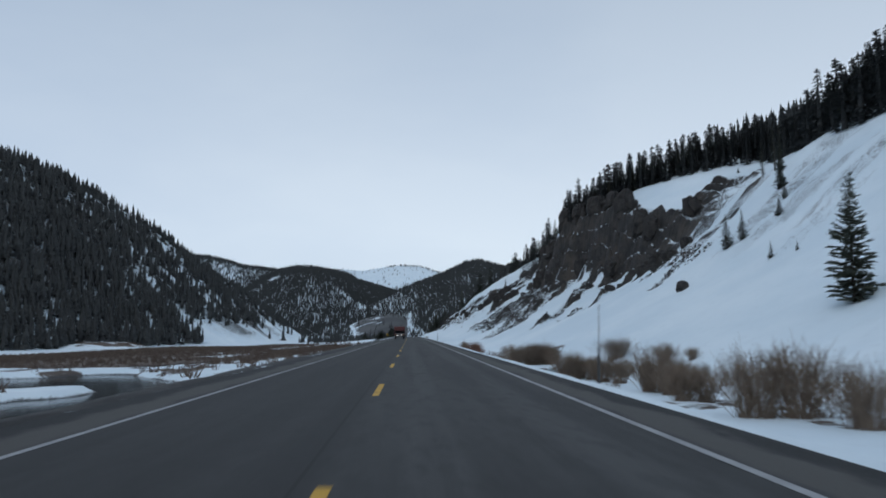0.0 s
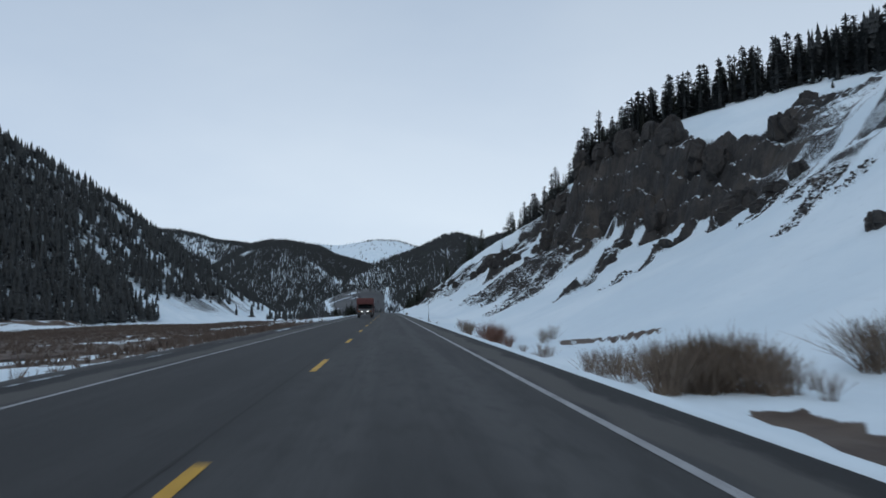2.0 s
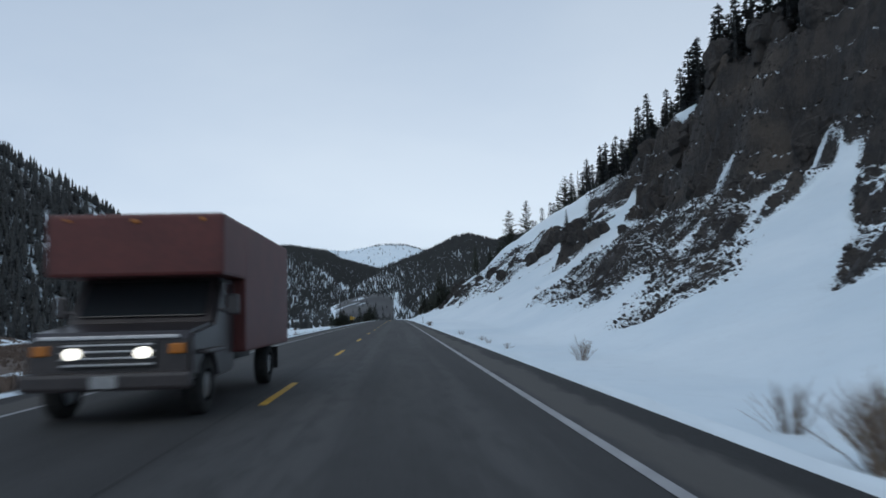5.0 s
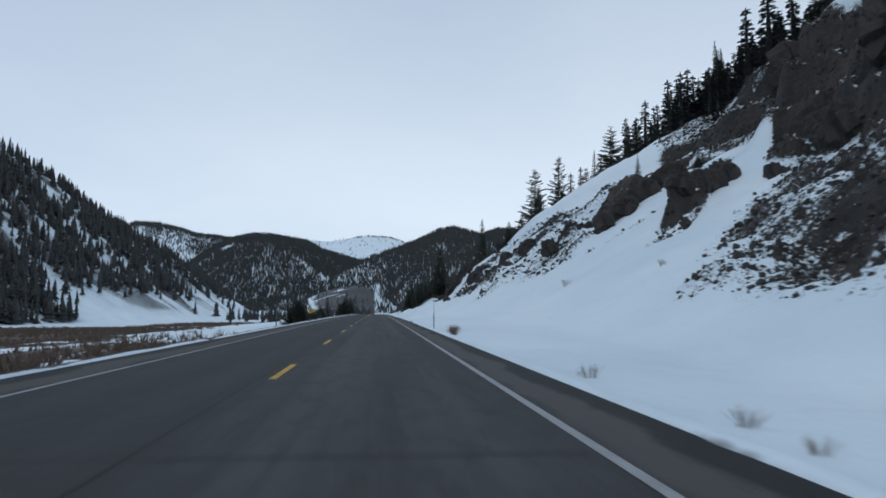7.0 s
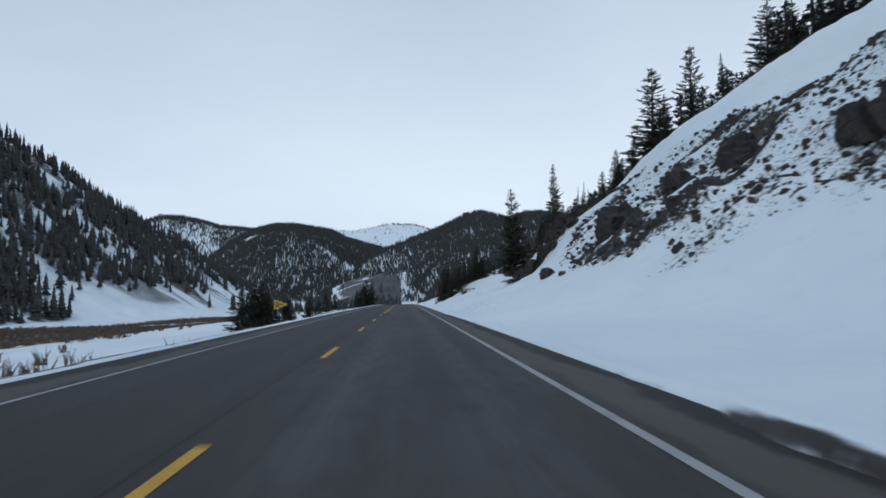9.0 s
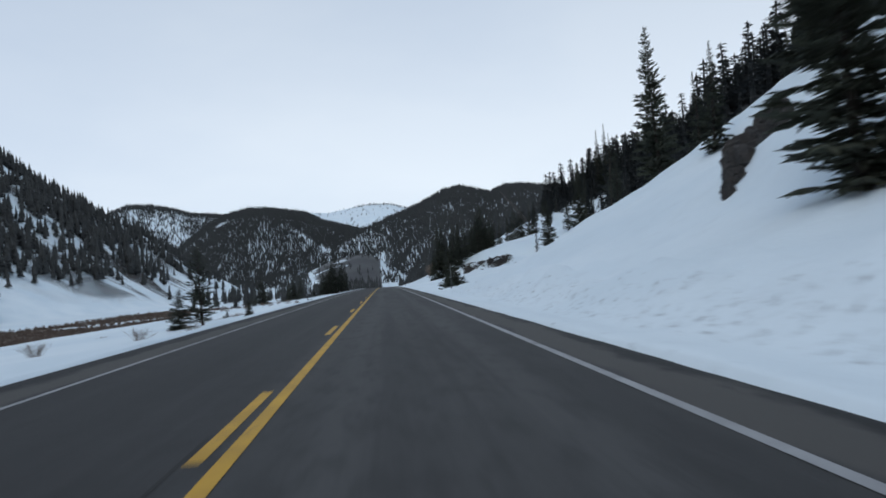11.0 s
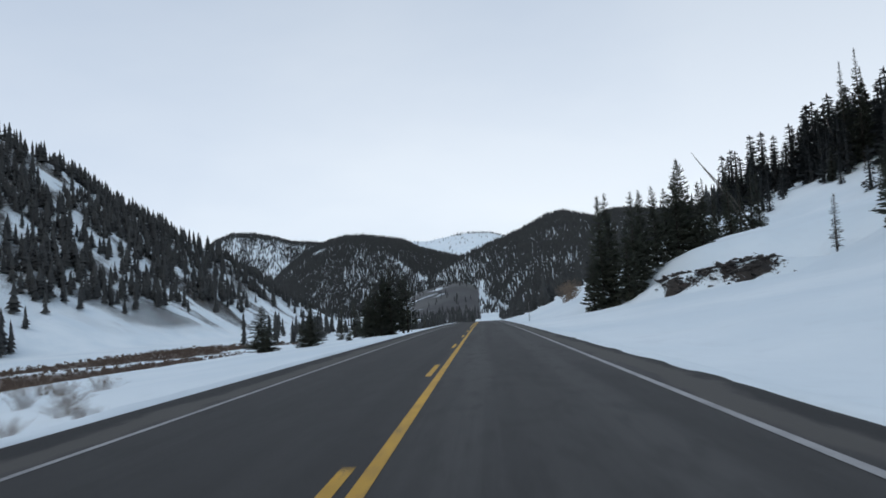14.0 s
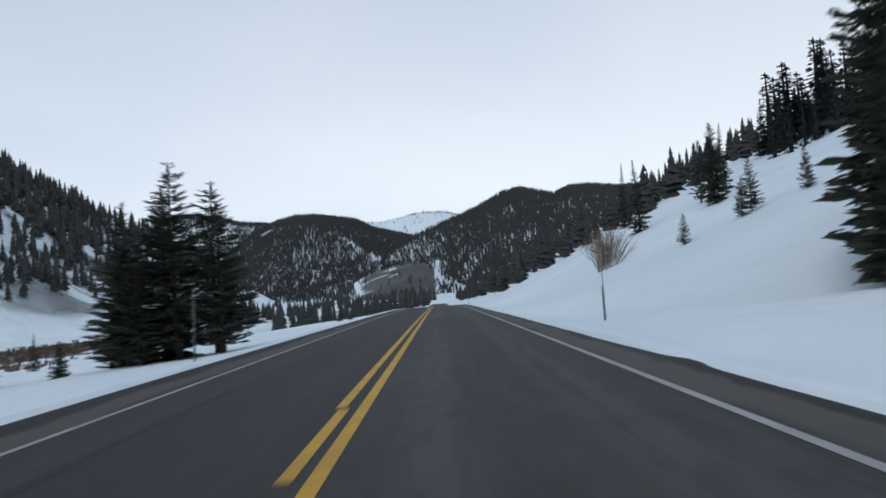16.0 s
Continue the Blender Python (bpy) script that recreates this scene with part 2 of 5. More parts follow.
def within(outline, x, y):
    """Metres inside an outline (minus: outside)."""
    near, odd = np.full(np.shape(x), 1e9), np.zeros(np.shape(x), bool)
    for (x0, y0), (x1, y1) in zip(outline, outline[1:] + outline[:1]):
        near = np.minimum(near, from_line(x, y, x0, y0, x1, y1))
        cross = (y0 > y) != (y1 > y)
        odd ^= cross & (x < x0 + (x1 - x0) * (y - y0) / ((y1 - y0) or 1e-9))
    return np.where(odd, near, -near)


def from_line(x, y, x0, y0, x1, y1):
    dx, dy = x1 - x0, y1 - y0
    t = np.clip(((x - x0) * dx + (y - y0) * dy) / (dx * dx + dy * dy), 0, 1)
    return np.hypot(x - x0 - t * dx, y - y0 - t * dy)


# the road's sway and fall along y
def road_x(y):
    y = np.clip(y, -60, 640)
    return -7.604e-6 * y**2 + 0.7623e-8 * y**3


def road_z(y):
    y = np.maximum(y, -200)
    c = np.clip(y, 0, 700)
    z = 4.581e-6 * c**2 - 1.979e-8 * c**3
    return z - 0.016 * np.maximum(y - 700, 0) * (y < 1e9) - 0.00010 * np.clip(y - 570, 0, 130) ** 2


EDGE_L, EDGE_R = -4.75, 5.0          # where the paving ends
STATIONS = (-60, 60, 120, 160, 205, 250, 290, 320, 355, 374, 390, 412, 440, 470, 504, 512, 530, 575, 650, 800)
TOE = (37, 30, 25, 22, 19.5, 15.5, 12, 8.5, 9, 8.7, 8.5, 10, 18, 26, 32, 9, 7.5, 7.5, 9, 14)
LOWER = (.53, .53, .53, .53, .40, .54, .52, .74, .50, .55, .55, .55, .5, .5, .5, .42, .44, .43, .46, .5)
MIDDLE = (.8, .8, .8, .75, .5, .52, .42, .42, .60, .62, .64, .66, .6, .6, .6, .35, .38, .38, .45, .5)


def cliff_height(y):
    return np.interp(y, (150, 180, 205, 235, 255, 280, 305, 335, 355, 385, 412), (0, 5, 14, 18, 20, 22, 17, 4, 2, 2, 0))


def cliff_foot(y):
    return np.interp(y, (150, 205, 250, 275, 300, 335, 352, 390), (52, 45, 41, 36, 41, 43, 15, 17))


def right_hill(v, y):
    u = v - np.interp(y, STATIONS, TOE)
    a, b = np.interp(y, STATIONS, LOWER), np.interp(y, STATIONS, MIDDLE)
    u = u + 3.0 * (fbm(v / 22, y / 22, 3, 5) - 0.5) * ramp(u, 2, 20)
    up = np.maximum(u, 0)
    toe = up**2 / (up + 3.0)                                    # soft foot
    z = a * np.minimum(toe, 25) + b * np.clip(toe - 25, 0, 300)
    foot, rise = cliff_foot(y), cliff_height(y)
    wob = 7 * (fbm(v / 60, y / 9, 3, 8) - 0.5)
    z = z + rise * ramp(u + wob, foot, foot + 13)
    top = np.interp(y, (0, 150, 200, 250, 320, 400, 480, 560, 700, 900), (80, 70, 54, 52, 48, 44, 40, 34, 40, 60))
    z = np.where(z > top, top + (0.55 + 0.15 * ramp(y, 195, 228) * ramp(-y, -400, -330)) * (z - top), z)
    z = z + 0.145 * np.clip(v - 9, 0, 24) * ramp(y, 418, 445) * ramp(-y, -514, -503)
    z = z - 0.16 * np.clip(v - 26, 0, 30) * ramp(y, 500, 511) * ramp(-y, -575, -545)
    return z * (1 - ramp(y, 820, 1250))


def left_hill(x, y):
    base = np.interp(y, (0, 445, 700, 900, 1400, 1700), (-300, -245, -205, -172, -185, -330))
    u = base - x + 26 * (fbm(x / 90, y / 90, 3, 21) - 0.5)
    up = np.maximum(u, 0)
    z = 0.92 * up**2 / (up + 16) + 7 * (fbm(x / 30, y / 22, 4, 25) - 0.5) * ramp(u, 10, 60)
    crest = np.interp(y, (-200, 300, 450, 608, 845, 940, 1021, 1185, 1400, 1600), (190, 186, 182, 178, 183, 163, 139, 76, 6, -12))
    crest = crest + 10 * (fbm(x / 60, y / 60, 3, 31) - 0.5)
    return soft_min(z - 9.5, crest, 16)


# crests of the far ridges: bearing, rise over run
WEST = ((-0.457, 0.029), (-0.412, 0.076), (-0.367, 0.113), (-0.343, 0.121), (-0.312, 0.119), (-0.282, 0.112), (-0.259, 0.104), (-0.212, 0.099), (-0.165, 0.090), (-0.102, 0.033))
MIDDLE_RIDGE = ((-0.340, -0.006), (-0.292, 0.044), (-0.264, 0.069), (-0.235, 0.088), (-0.208, 0.099), (-0.184, 0.104), (-0.162, 0.104), (-0.134, 0.100), (-0.103, 0.094), (-0.084, 0.083), (-0.056, 0.075), (-0.025, 0.066), (0.010, 0.040))
WHITE = ((-0.195, 0.056), (-0.134, 0.090), (-0.103, 0.096), (-0.072, 0.094), (-0.041, 0.099), (-0.018, 0.102), (0.014, 0.101), (0.036, 0.094), (0.076, 0.078), (0.177, 0.060))
EAST = ((-0.150, 0.000), (-0.125, 0.013), (-0.100, 0.026), (-0.071, 0.046), (-0.050, 0.057), (-0.025, 0.069), (0.006, 0.081), (0.033, 0.091), (0.060, 0.101), (0.091, 0.116), (0.115, 0.120), (0.138, 0.114), (0.158, 0.109), (0.177, 0.117), (0.201, 0.117), (0.240, 0.112), (0.373, 0.111), (0.570, 0.097))
GREY = ((-0.165, -0.022), (-0.140, -0.008), (-0.125, 0.004), (-0.105, 0.016), (-0.080, 0.027), (-0.055, 0.033), (-0.030, 0.036), (-0.015, 0.032), (0.000, 0.024), (0.020, 0.010), (0.050, -0.010), (0.070, -0.022))

# far ridges: distance, depth of the front slope, and bearings with the crest's rise over run
RIDGES = {
    "west": (3300, 1000, WEST),
    "middle": (2700, 900, MIDDLE_RIDGE),
    "white": (4300, 1300, WHITE),
    "east": (2250, 950, EAST),
    "grey": (1750, 420, GREY),
}


def ridge(name, x, y):
    far, depth, rows = RIDGES[name]
    bearing = x / np.maximum(y - 396, 1)
    crest = np.interp(bearing, [r[0] for r in rows], [r[1] for r in rows]) * (far - 396)
    if name == "east":
        depth = np.interp(bearing, (-0.03, 0.06), (330, 950))
    d = np.abs(y - far + 160 * (fbm(x / 500, y / 500, 3, len(name)) - 0.5) * (name != "grey"))
    fall = np.clip(1 - d / depth, 0, 1)
    fall = fall * fall * (3 - 2 * fall) * 0.5 + fall * 0.5
    rough = (fbm(x / 160, y / 200, 4, 3 + len(name)) - 0.5) * 0.22 * (1 - fall) * crest * (fall > 0)
    return (crest + 14) * fall - 14 + rough


RIVER = ((-13, -20), (-15, 40), (-22, 80), (-25, 88), (-31, 97), (-39, 110), (-45, 110), (-50, 102), (-56, 99), (-76, 97), (-76, -20))


def river(x, y):
    """How deep in the river bed or the creek, 0 to 1."""
    shore = within(RIVER, np.atleast_1d(x), np.atleast_1d(y)) + 3.0 * (fbm(x / 6, y / 6, 3, 18) - 0.5)
    west = ramp(shore, -0.8, 1.4)
    island = np.maximum(ramp(-np.hypot((x + 34.5) / 3.6, (y - 74) / 6.5), -1, -0.7), ramp(-np.hypot((x + 38) / 4.0, (y - 68) / 9.0), -1, -0.7))
    second = ramp(-np.abs(x + 50 - 9 * np.sin(y / 26.0)), -5, -2.5) * ramp(y, 118, 128) * ramp(-y, -215, -195) * 0.8
    creek = 16.2 + 0.14 * (y - 82)
    east = ramp(-np.abs(x - creek), -1.9, -1.1) * ramp(y, 76.5, 79) * ramp(-y, -91.5, -89)
    return np.maximum(west * (1 - island), second), east


def ground_z(x, y, fine=True):
    x, y = np.asarray(x, float), np.asarray(y, float)
    v, zr = x - road_x(y), road_z(y)
    # the floor of the valley, lower on the west side
    bench = ramp(y, 300, 375)
    w = np.maximum(-v - 6, 0)
    marsh = -4.1 - 1.3 * ramp(w, 12, 50) * ramp(y, 112, 150) - 4.1 * ramp(w, 60, 190)
    shelf = -0.35 - 0.085 * np.minimum(w, 70) - 1.5 * ramp(w, 45, 110) - 2.0 * ramp(w, 100, 190)
    shelf = shelf - 1.05 * ramp(w, 1, 7) * ramp(y, 388, 404) * ramp(-y, -460, -436)       # a hollow beside the road
    west = marsh * (1 - bench) + (shelf + zr) * bench
    bank_w = zr - 0.04 - 0.62 * np.maximum(-v - 5.2, 0) * (1 - 0.6 * ramp(y, 315, 345))
    west = soft_max(west + 0.25 * (fbm(x / 5, y / 5, 3, 2) - 0.5), bank_w, 0.5)
    flat = -2.9 * (1 - ramp(y, 195, 285)) - 0.55 * ramp(y, 402, 415) * ramp(-y, -465, -445) + zr
    bank_e = zr - 0.03 - 0.40 * np.maximum(v - 5.25, 0)
    east = soft_max(flat + 0.3 * (fbm(x / 4, y / 4, 3, 4) - 0.5), bank_e, 0.4) + right_hill(v, y)
    plough = np.interp(y, (290, 318, 338, 390, 408, 450, 490), (0.1, 0.5, 1.3, 1.0, 0.1, 0.1, 0.3))
    east = east + plough * ramp(v, 5.8, 9.0) * (0.75 + 0.5 * fbm(x / 2.2, y / 3.0, 3, 12) + 0.85 * (np.abs(fbm(x / 1.3, y / 1.7, 3, 13) - 0.5) * 2 - 0.25) * ramp(-v, -13, -8))
    east = east + 1.9 * ramp(y - 502 + 0.25 * (v - 24), -1.2, 0.6) * ramp(-y, -516, -507) * ramp(v, 15, 21) * ramp(-v, -36, -30)      # a low ledge
    east = east + 3.4 * ramp(v, 14.2, 20.5) * ramp(y, 333, 350) * ramp(-y, -374, -358)       # the knoll under the roadside crag
    east = east + 2.3 * ramp(v, 24, 33) * ramp(-v, -75, -60) * ramp(y, 333, 350) * ramp(-y, -380, -364)      # the bench's crown
    far_valley = ramp(y, 900, 1500)
    z = np.where(v < 0, west, east)
    z = z * (1 - far_valley) + np.where(v < 0, np.minimum(z, -13), np.maximum(z * 0.9, -13)) * far_valley
    z = np.where(x < -60, soft_max(z, left_hill(x, y), 3.0), z)
    z = z + 4.5 * ramp(-np.hypot((x + 222) / 34, (y - 545) / 50), -1, -0.35)        # a stony mound at the western foot
    for name in RIDGES:
        z = np.where(y > 1150, np.maximum(z, ridge(name, x, y)), z)
    west_bed, east_bed = river(x, y)
    z = z - west_bed * 0.9 - east_bed * 0.45
    z = z + 0.42 * ramp(y - 140 + 1.4 * np.maximum(x - 23.5, 0) + 0.5 * np.sin(x), -1.0, 0.2) * ramp(-y, -152, -145) * ramp(x, 18, 21) * ramp(-x, -32, -27)
    # under the paving
    lap = 0.42 * fbm(x / 3, y / 2.4, 3, 14) + 0.2 * ramp(fbm(x / 9, y / 11, 2, 15), 0.5, 0.75)      # snow laps over the paving's edge
    lap = lap + 0.34 * (fbm(x / 0.9, y / 1.6, 3, 16) - 0.4) * (1 - ramp(y, 295, 330))
    wide = 0.45 * ramp(y, 295, 330)
    lap = lap * (1 - 0.55 * ramp(y, 295, 330))
    inside = ramp(v, EDGE_L + lap - 0.45, EDGE_L + lap - 0.05) * ramp(-v, -EDGE_R + lap + wide - 0.45, -EDGE_R + lap + wide - 0.05) * (y < 1050)
    rim = np.where(v > 0, bank_e, bank_w) + 0.065 + 0.08 * (fbm(x / 1.2, y / 1.8, 3, 16) - 0.5)
    near = ramp(v, EDGE_L - 1.5, EDGE_L - 0.7) * ramp(-v, -EDGE_R - 1.5, -EDGE_R - 0.7) * (y < 1050)
    z = z * (1 - near) + np.maximum(z, rim) * near
    z = z * (1 - inside) + (zr - 0.45) * inside
    if fine:
        r = rockiness(x, y)
        lump = fbm(x / 3.1, y / 3.1, 4, 40) - 0.5
        crag = np.abs(fbm(x / 9, y / 5, 4, 43) - 0.5) * 2
        rib = fbm(x / 40, y / 4.5, 3, 46) - 0.5
        big = 0.22 + 0.78 * ramp(cliff_height(y), 5, 15)
        shelf_at = fbm(x / 30, y / 30, 2, 47) * 2.2 + z / 6.5
        z = z + r * big * (2.8 * lump + 4.0 * (crag - 0.28) + 5.5 * rib + 1.5 * np.sin(6.2832 * shelf_at)) + 0.25 * (fbm(x / 7, y / 7, 3, 44) - 0.5) * ramp(np.abs(v), 8, 14)
    return z


# plan of the stony ground on the eastern slope: outlines of whole areas, and ribs from foot to top
FACE = ((61, 319), (62, 302), (66, 270), (70, 256), (74, 243), (75, 222), (78, 203), (87, 211), (96, 216), (99, 206), (90, 190), (77, 180), (71, 188), (61, 178), (55, 172), (58, 186), (68, 207),
        (65, 215), (58, 221), (63, 229), (61, 240), (54, 258), (55, 264), (51, 280), (48, 296), (53, 306), (58, 317))
SCREE = ((54, 262), (45, 251), (36, 243), (28, 240), (24, 239), (25, 246), (22, 258), (26, 264), (33, 273), (42, 284), (50, 294), (52, 281))
SCREE_SOUTH = ((48, 247), (41, 232), (33, 223), (25, 223), (27, 232), (33, 238), (40, 243))
BENCH = ((13, 320), (18, 314), (25, 311), (30, 308), (37, 303), (46, 311), (54, 316), (58, 323), (55, 335), (46, 337), (36, 341), (29, 347), (22, 346), (18, 345), (14, 334))
BENCH_SCREE = ((14, 310), (20, 302), (28, 296), (36, 298), (45, 306), (37, 302), (30, 306), (24, 309), (18, 313))
BLOB = ((56, 258), (47, 255), (45, 249), (51, 246))
CHUTE = ((53.5, 304), (51, 300), (46, 303), (42, 301), (38, 297.5), (33, 298), (27, 295), (25, 301), (31, 305), (37, 302.5), (43, 308), (48, 313), (53, 314))
UPPER = ((45, 314), (53, 303), (60, 300), (66, 318), (66, 346), (57, 349), (51, 338), (44, 326))
RIBS = ((40, 187, 65, 210, 1.5), (37, 205, 60, 236, 2.0), (55, 165, 76, 177, 1.6), (31, 285, 48, 309, 1.7), (45, 246, 62, 247, 1.2), (40, 262, 55, 290, 1.0), (34, 230, 58, 243, 1.3), (60, 158, 86, 171, 2.8), (66, 171, 93, 191, 3.2), (52, 149, 74, 161, 1.4))


def rockiness(x, y):
    """Where stone shows on the eastern slope, 0 to 1."""
    x, y = np.asarray(x, float), np.asarray(y, float)
    out = np.zeros(np.broadcast(x, y).shape)
    x, y = np.broadcast_to(x, out.shape), np.broadcast_to(y, out.shape)
    zone = (x > 8) & (x < 130) & (y > 80) & (y < 400)
    if zone.any():
        out[zone] = hillside_rock(x[zone], y[zone])
    v = x - road_x(y)
    run = y - 502 + 0.25 * (v - 24)
    ledge = np.maximum(ramp(-np.abs(run - 0.3), -2.2, -1.2), ramp(-np.abs(run - 5.0), -1.4, -0.7) * ramp(v, 23, 25))
    ledge = ledge * ramp(v, 18.5, 21) * ramp(-v, -32, -29) * ramp(fbm(x / 5.5, y / 0.9, 3, 57), 0.34, 0.44)
    return np.maximum(out, ledge * 0.8)


def hillside_rock(x, y):
    rag = 5.0 * (fbm(x / 9, y / 5, 4, 50) - 0.5)                       # ragged outlines
    streak = fbm(x / 26, (y - 0.25 * x) / 4.2, 4, 52)                    # runs down the slope
    broken = fbm(x / 6, y / 9, 4, 55)
    face = ramp(within(FACE, x, y) + rag, -0.4, 0.8) * (0.62 + 0.38 * ramp(broken, 0.40, 0.52))
    face = np.maximum(face, ramp(within(BLOB, x, y) + 0.5 * rag, -0.4, 0.8))
    scree = np.maximum(within(SCREE, x, y), within(SCREE_SOUTH, x, y)) + 1.3 * rag
    scree = 0.74 * ramp(scree, -3.0, 2.0) * (0.62 + 0.38 * ramp(streak, 0.36, 0.52))
    bench = within(BENCH, x, y) + rag
    bench = ramp(bench, -1.5, 1.0) * (0.22 + 0.73 * ramp(fbm(x / 14, (y - 0.5 * x) / 5.0, 4, 58), 0.41, 0.52))
    bench = np.maximum(bench, 0.58 * ramp(within(BENCH_SCREE, x, y) + 0.8 * rag, -1.5, 1.0) * (0.3 + 0.7 * ramp(streak, 0.38, 0.54)))
    upper = 0.70 * ramp(within(UPPER, x, y) + rag, -1.5, 1.0) * (0.45 + 0.55 * ramp(fbm(x / 8, (y + 0.4 * x) / 5, 4, 56), 0.42, 0.52))
    clear = 1 - ramp(within(CHUTE, x, y) + 0.35 * rag, -0.2, 0.8)
    face, bench, upper = face * clear, bench * clear, upper * clear
    rib = np.zeros_like(x)
    for x0, y0, x1, y1, half in RIBS:
        rib = np.maximum(rib, ramp(half + 0.55 * rag - from_line(x, y, x0, y0, x1, y1), -0.7, 0.8) * (0.45 + 0.5 * ramp(broken, 0.36, 0.5)))
    crag = ramp(-np.abs(y - 350 + 0.1 * (x - 20)), -3.6, -2.0) * ramp(x, 13, 14.5) * ramp(-x, -28, -23) * (0.5 + 0.5 * ramp(broken, 0.4, 0.55))
    stray = 0.40 * ramp(y, 95, 120) * ramp(-y, -200, -178) * ramp(x, 54, 64) * ramp(-x, -112, -95) * ramp(fbm(x / 22 + y / 50, (y - 0.3 * x) / 5, 4, 59), 0.55, 0.63)
    return np.clip(np.maximum.reduce([face, scree, bench, upper, rib, crag, stray]), 0, 1)

# ---- building helpers ----
def mesh_from(name, verts, faces, mat, smooth=False):
    me = bpy.data.meshes.new(name)
    me.from_pydata([tuple(p) for p in verts] if not isinstance(verts, np.ndarray) else verts.tolist(), [],
                   faces if not isinstance(faces, np.ndarray) else faces.tolist())
    me.materials.append(mat)
    if smooth:
        me.polygons.foreach_set("use_smooth", [True] * len(me.polygons))
    me.update()
    return me


def mesh_of(bm, name, mat, smooth=False):
    me = bpy.data.meshes.new(name)
    bm.to_mesh(me)
    bm.free()
    me.materials.append(mat)
    if smooth:
        me.polygons.foreach_set("use_smooth", [True] * len(me.polygons))
    return me


def part(name, data, parent, label="", m=None):
    ob = new(name, data)
    ob.parent = parent
    if m is not None:
        ob.matrix_basis = m
    return tagged(ob, label)


def joined(blocks):
    """Several (verts, faces) pairs as one."""
    vs, fs, k = [], [], 0
    for v, f in blocks:
        vs.append(np.asarray(v, float))
        fs.extend([tuple(i + k for i in face) for face in f])
        k += len(v)
    return np.concatenate(vs), fs


def tube(points, radii, sides=6):
    """A tapered round bar along points, closed at its end."""
    vs, fs = [], []
    pts = [Vector(p) for p in points]
    for i, p in enumerate(pts):
        d = (pts[min(i + 1, len(pts) - 1)] - pts[max(i - 1, 0)]).normalized()
        a = d.orthogonal().normalized()
        b = d.cross(a)
        for k in range(sides):
            w = 2 * math.pi * k / sides
            vs.append(p + (a * math.cos(w) + b * math.sin(w)) * radii[i])
    for i in range(len(pts) - 1):
        for k in range(sides):
            n = (k + 1) % sides
            fs.append((i * sides + k, i * sides + n, (i + 1) * sides + n, (i + 1) * sides + k))
    fs.append(tuple(range((len(pts) - 1) * sides, len(pts) * sides)))
    fs.append(tuple(reversed(range(sides))))
    return vs, fs


def box(sx, sy, sz, at=(0, 0, 0), bevel=0.0, segments=2):
    bm = bmesh.new()
    bmesh.ops.create_cube(bm, size=1.0)
    bmesh.ops.scale(bm, vec=(sx, sy, sz), verts=bm.verts)
    if bevel:
        bmesh.ops.bevel(bm, geom=bm.edges[:], offset=bevel, segments=segments, affect="EDGES", profile=0.6)
    bmesh.ops.translate(bm, vec=at, verts=bm.verts)
    return bm


def on_ground(x, y, sink=0.0):
    return float(ground_z(np.array([x]), np.array([y]))[0]) - sink


# ---- the ground: one sheet to the horizon ----
def spread(marks):
    """Grid lines from (from, to, step) stretches; the step grows evenly towards its second value."""
    out = []
    for a, b, s0, s1 in marks:
        x = a
        while x < b - 1e-6:
            out.append(x)
            x += s0 + (s1 - s0) * (x - a) / (b - a)
    out.append(marks[-1][1])
    return np.array(out)


def make_ground():
    vs = spread(((-2600, -460, 60, 9), (-460, -130, 9, 4), (-130, -40, 4, 1.2), (-40, -6.5, 1.2, 0.45), (-6.5, -3.8, 0.22, 0.22),
                 (-3.8, 4.2, 1.6, 1.6), (4.2, 7, 0.22, 0.22), (7, 30, 0.45, 0.85), (30, 42, 0.85, 0.6), (42, 92, 0.55, 0.6), (92, 200, 0.9, 5), (200, 2600, 5, 70)))
    ys = spread(((-260, -10, 14, 1.2), (-10, 160, 0.9, 0.9), (160, 195, 0.8, 0.5), (195, 330, 0.5, 0.5), (330, 380, 0.55, 0.8), (380, 600, 0.9, 1.1), (600, 1100, 1.2, 6), (1100, 4950, 7, 34)))
    V, Y = np.meshgrid(vs, ys)
    X = V + road_x(Y)
    Z = ground_z(X, Y)
    nx, ny = len(vs), len(ys)
    verts = np.stack([X.ravel(), Y.ravel(), Z.ravel()], 1)
    i = np.arange(nx * ny).reshape(ny, nx)
    faces = np.stack([i[:-1, :-1].ravel(), i[:-1, 1:].ravel(), i[1:, 1:].ravel(), i[1:, :-1].ravel()], 1)
    me = bpy.data.meshes.new("ground")
    me.vertices.add(len(verts))
    me.vertices.foreach_set("co", verts.ravel())
    me.loops.add(faces.size)
    me.loops.foreach_set("vertex_index", faces.ravel().astype(np.int32))
    me.polygons.add(len(faces))
    me.polygons.foreach_set("loop_start", np.arange(0, faces.size, 4, dtype=np.int32))
    stony = rockiness(X, Y)[:-1, :-1].ravel() > 0.25
    me.polygons.foreach_set("use_smooth", ~stony)
    me.update(calc_edges=True)
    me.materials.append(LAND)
    x, y = X.ravel(), Y.ravel()
    cover = np.zeros((len(x), 4), np.float32)
    cover[:, 0] = np.maximum(rockiness(x, y), far_rock(x, y))
    cover[:, 1] = marshiness(x, y)
    cover[:, 2] = gritty(x, y)
    cover[:, 3] = sagebrush(x, y)
    me.attributes.new("cover", "FLOAT_COLOR", "POINT").data.foreach_set("color", cover.ravel())
    return tagged(new("ground", me), "snow-covered valley floor and rocky mountain slopes", "ground", kind="structure")


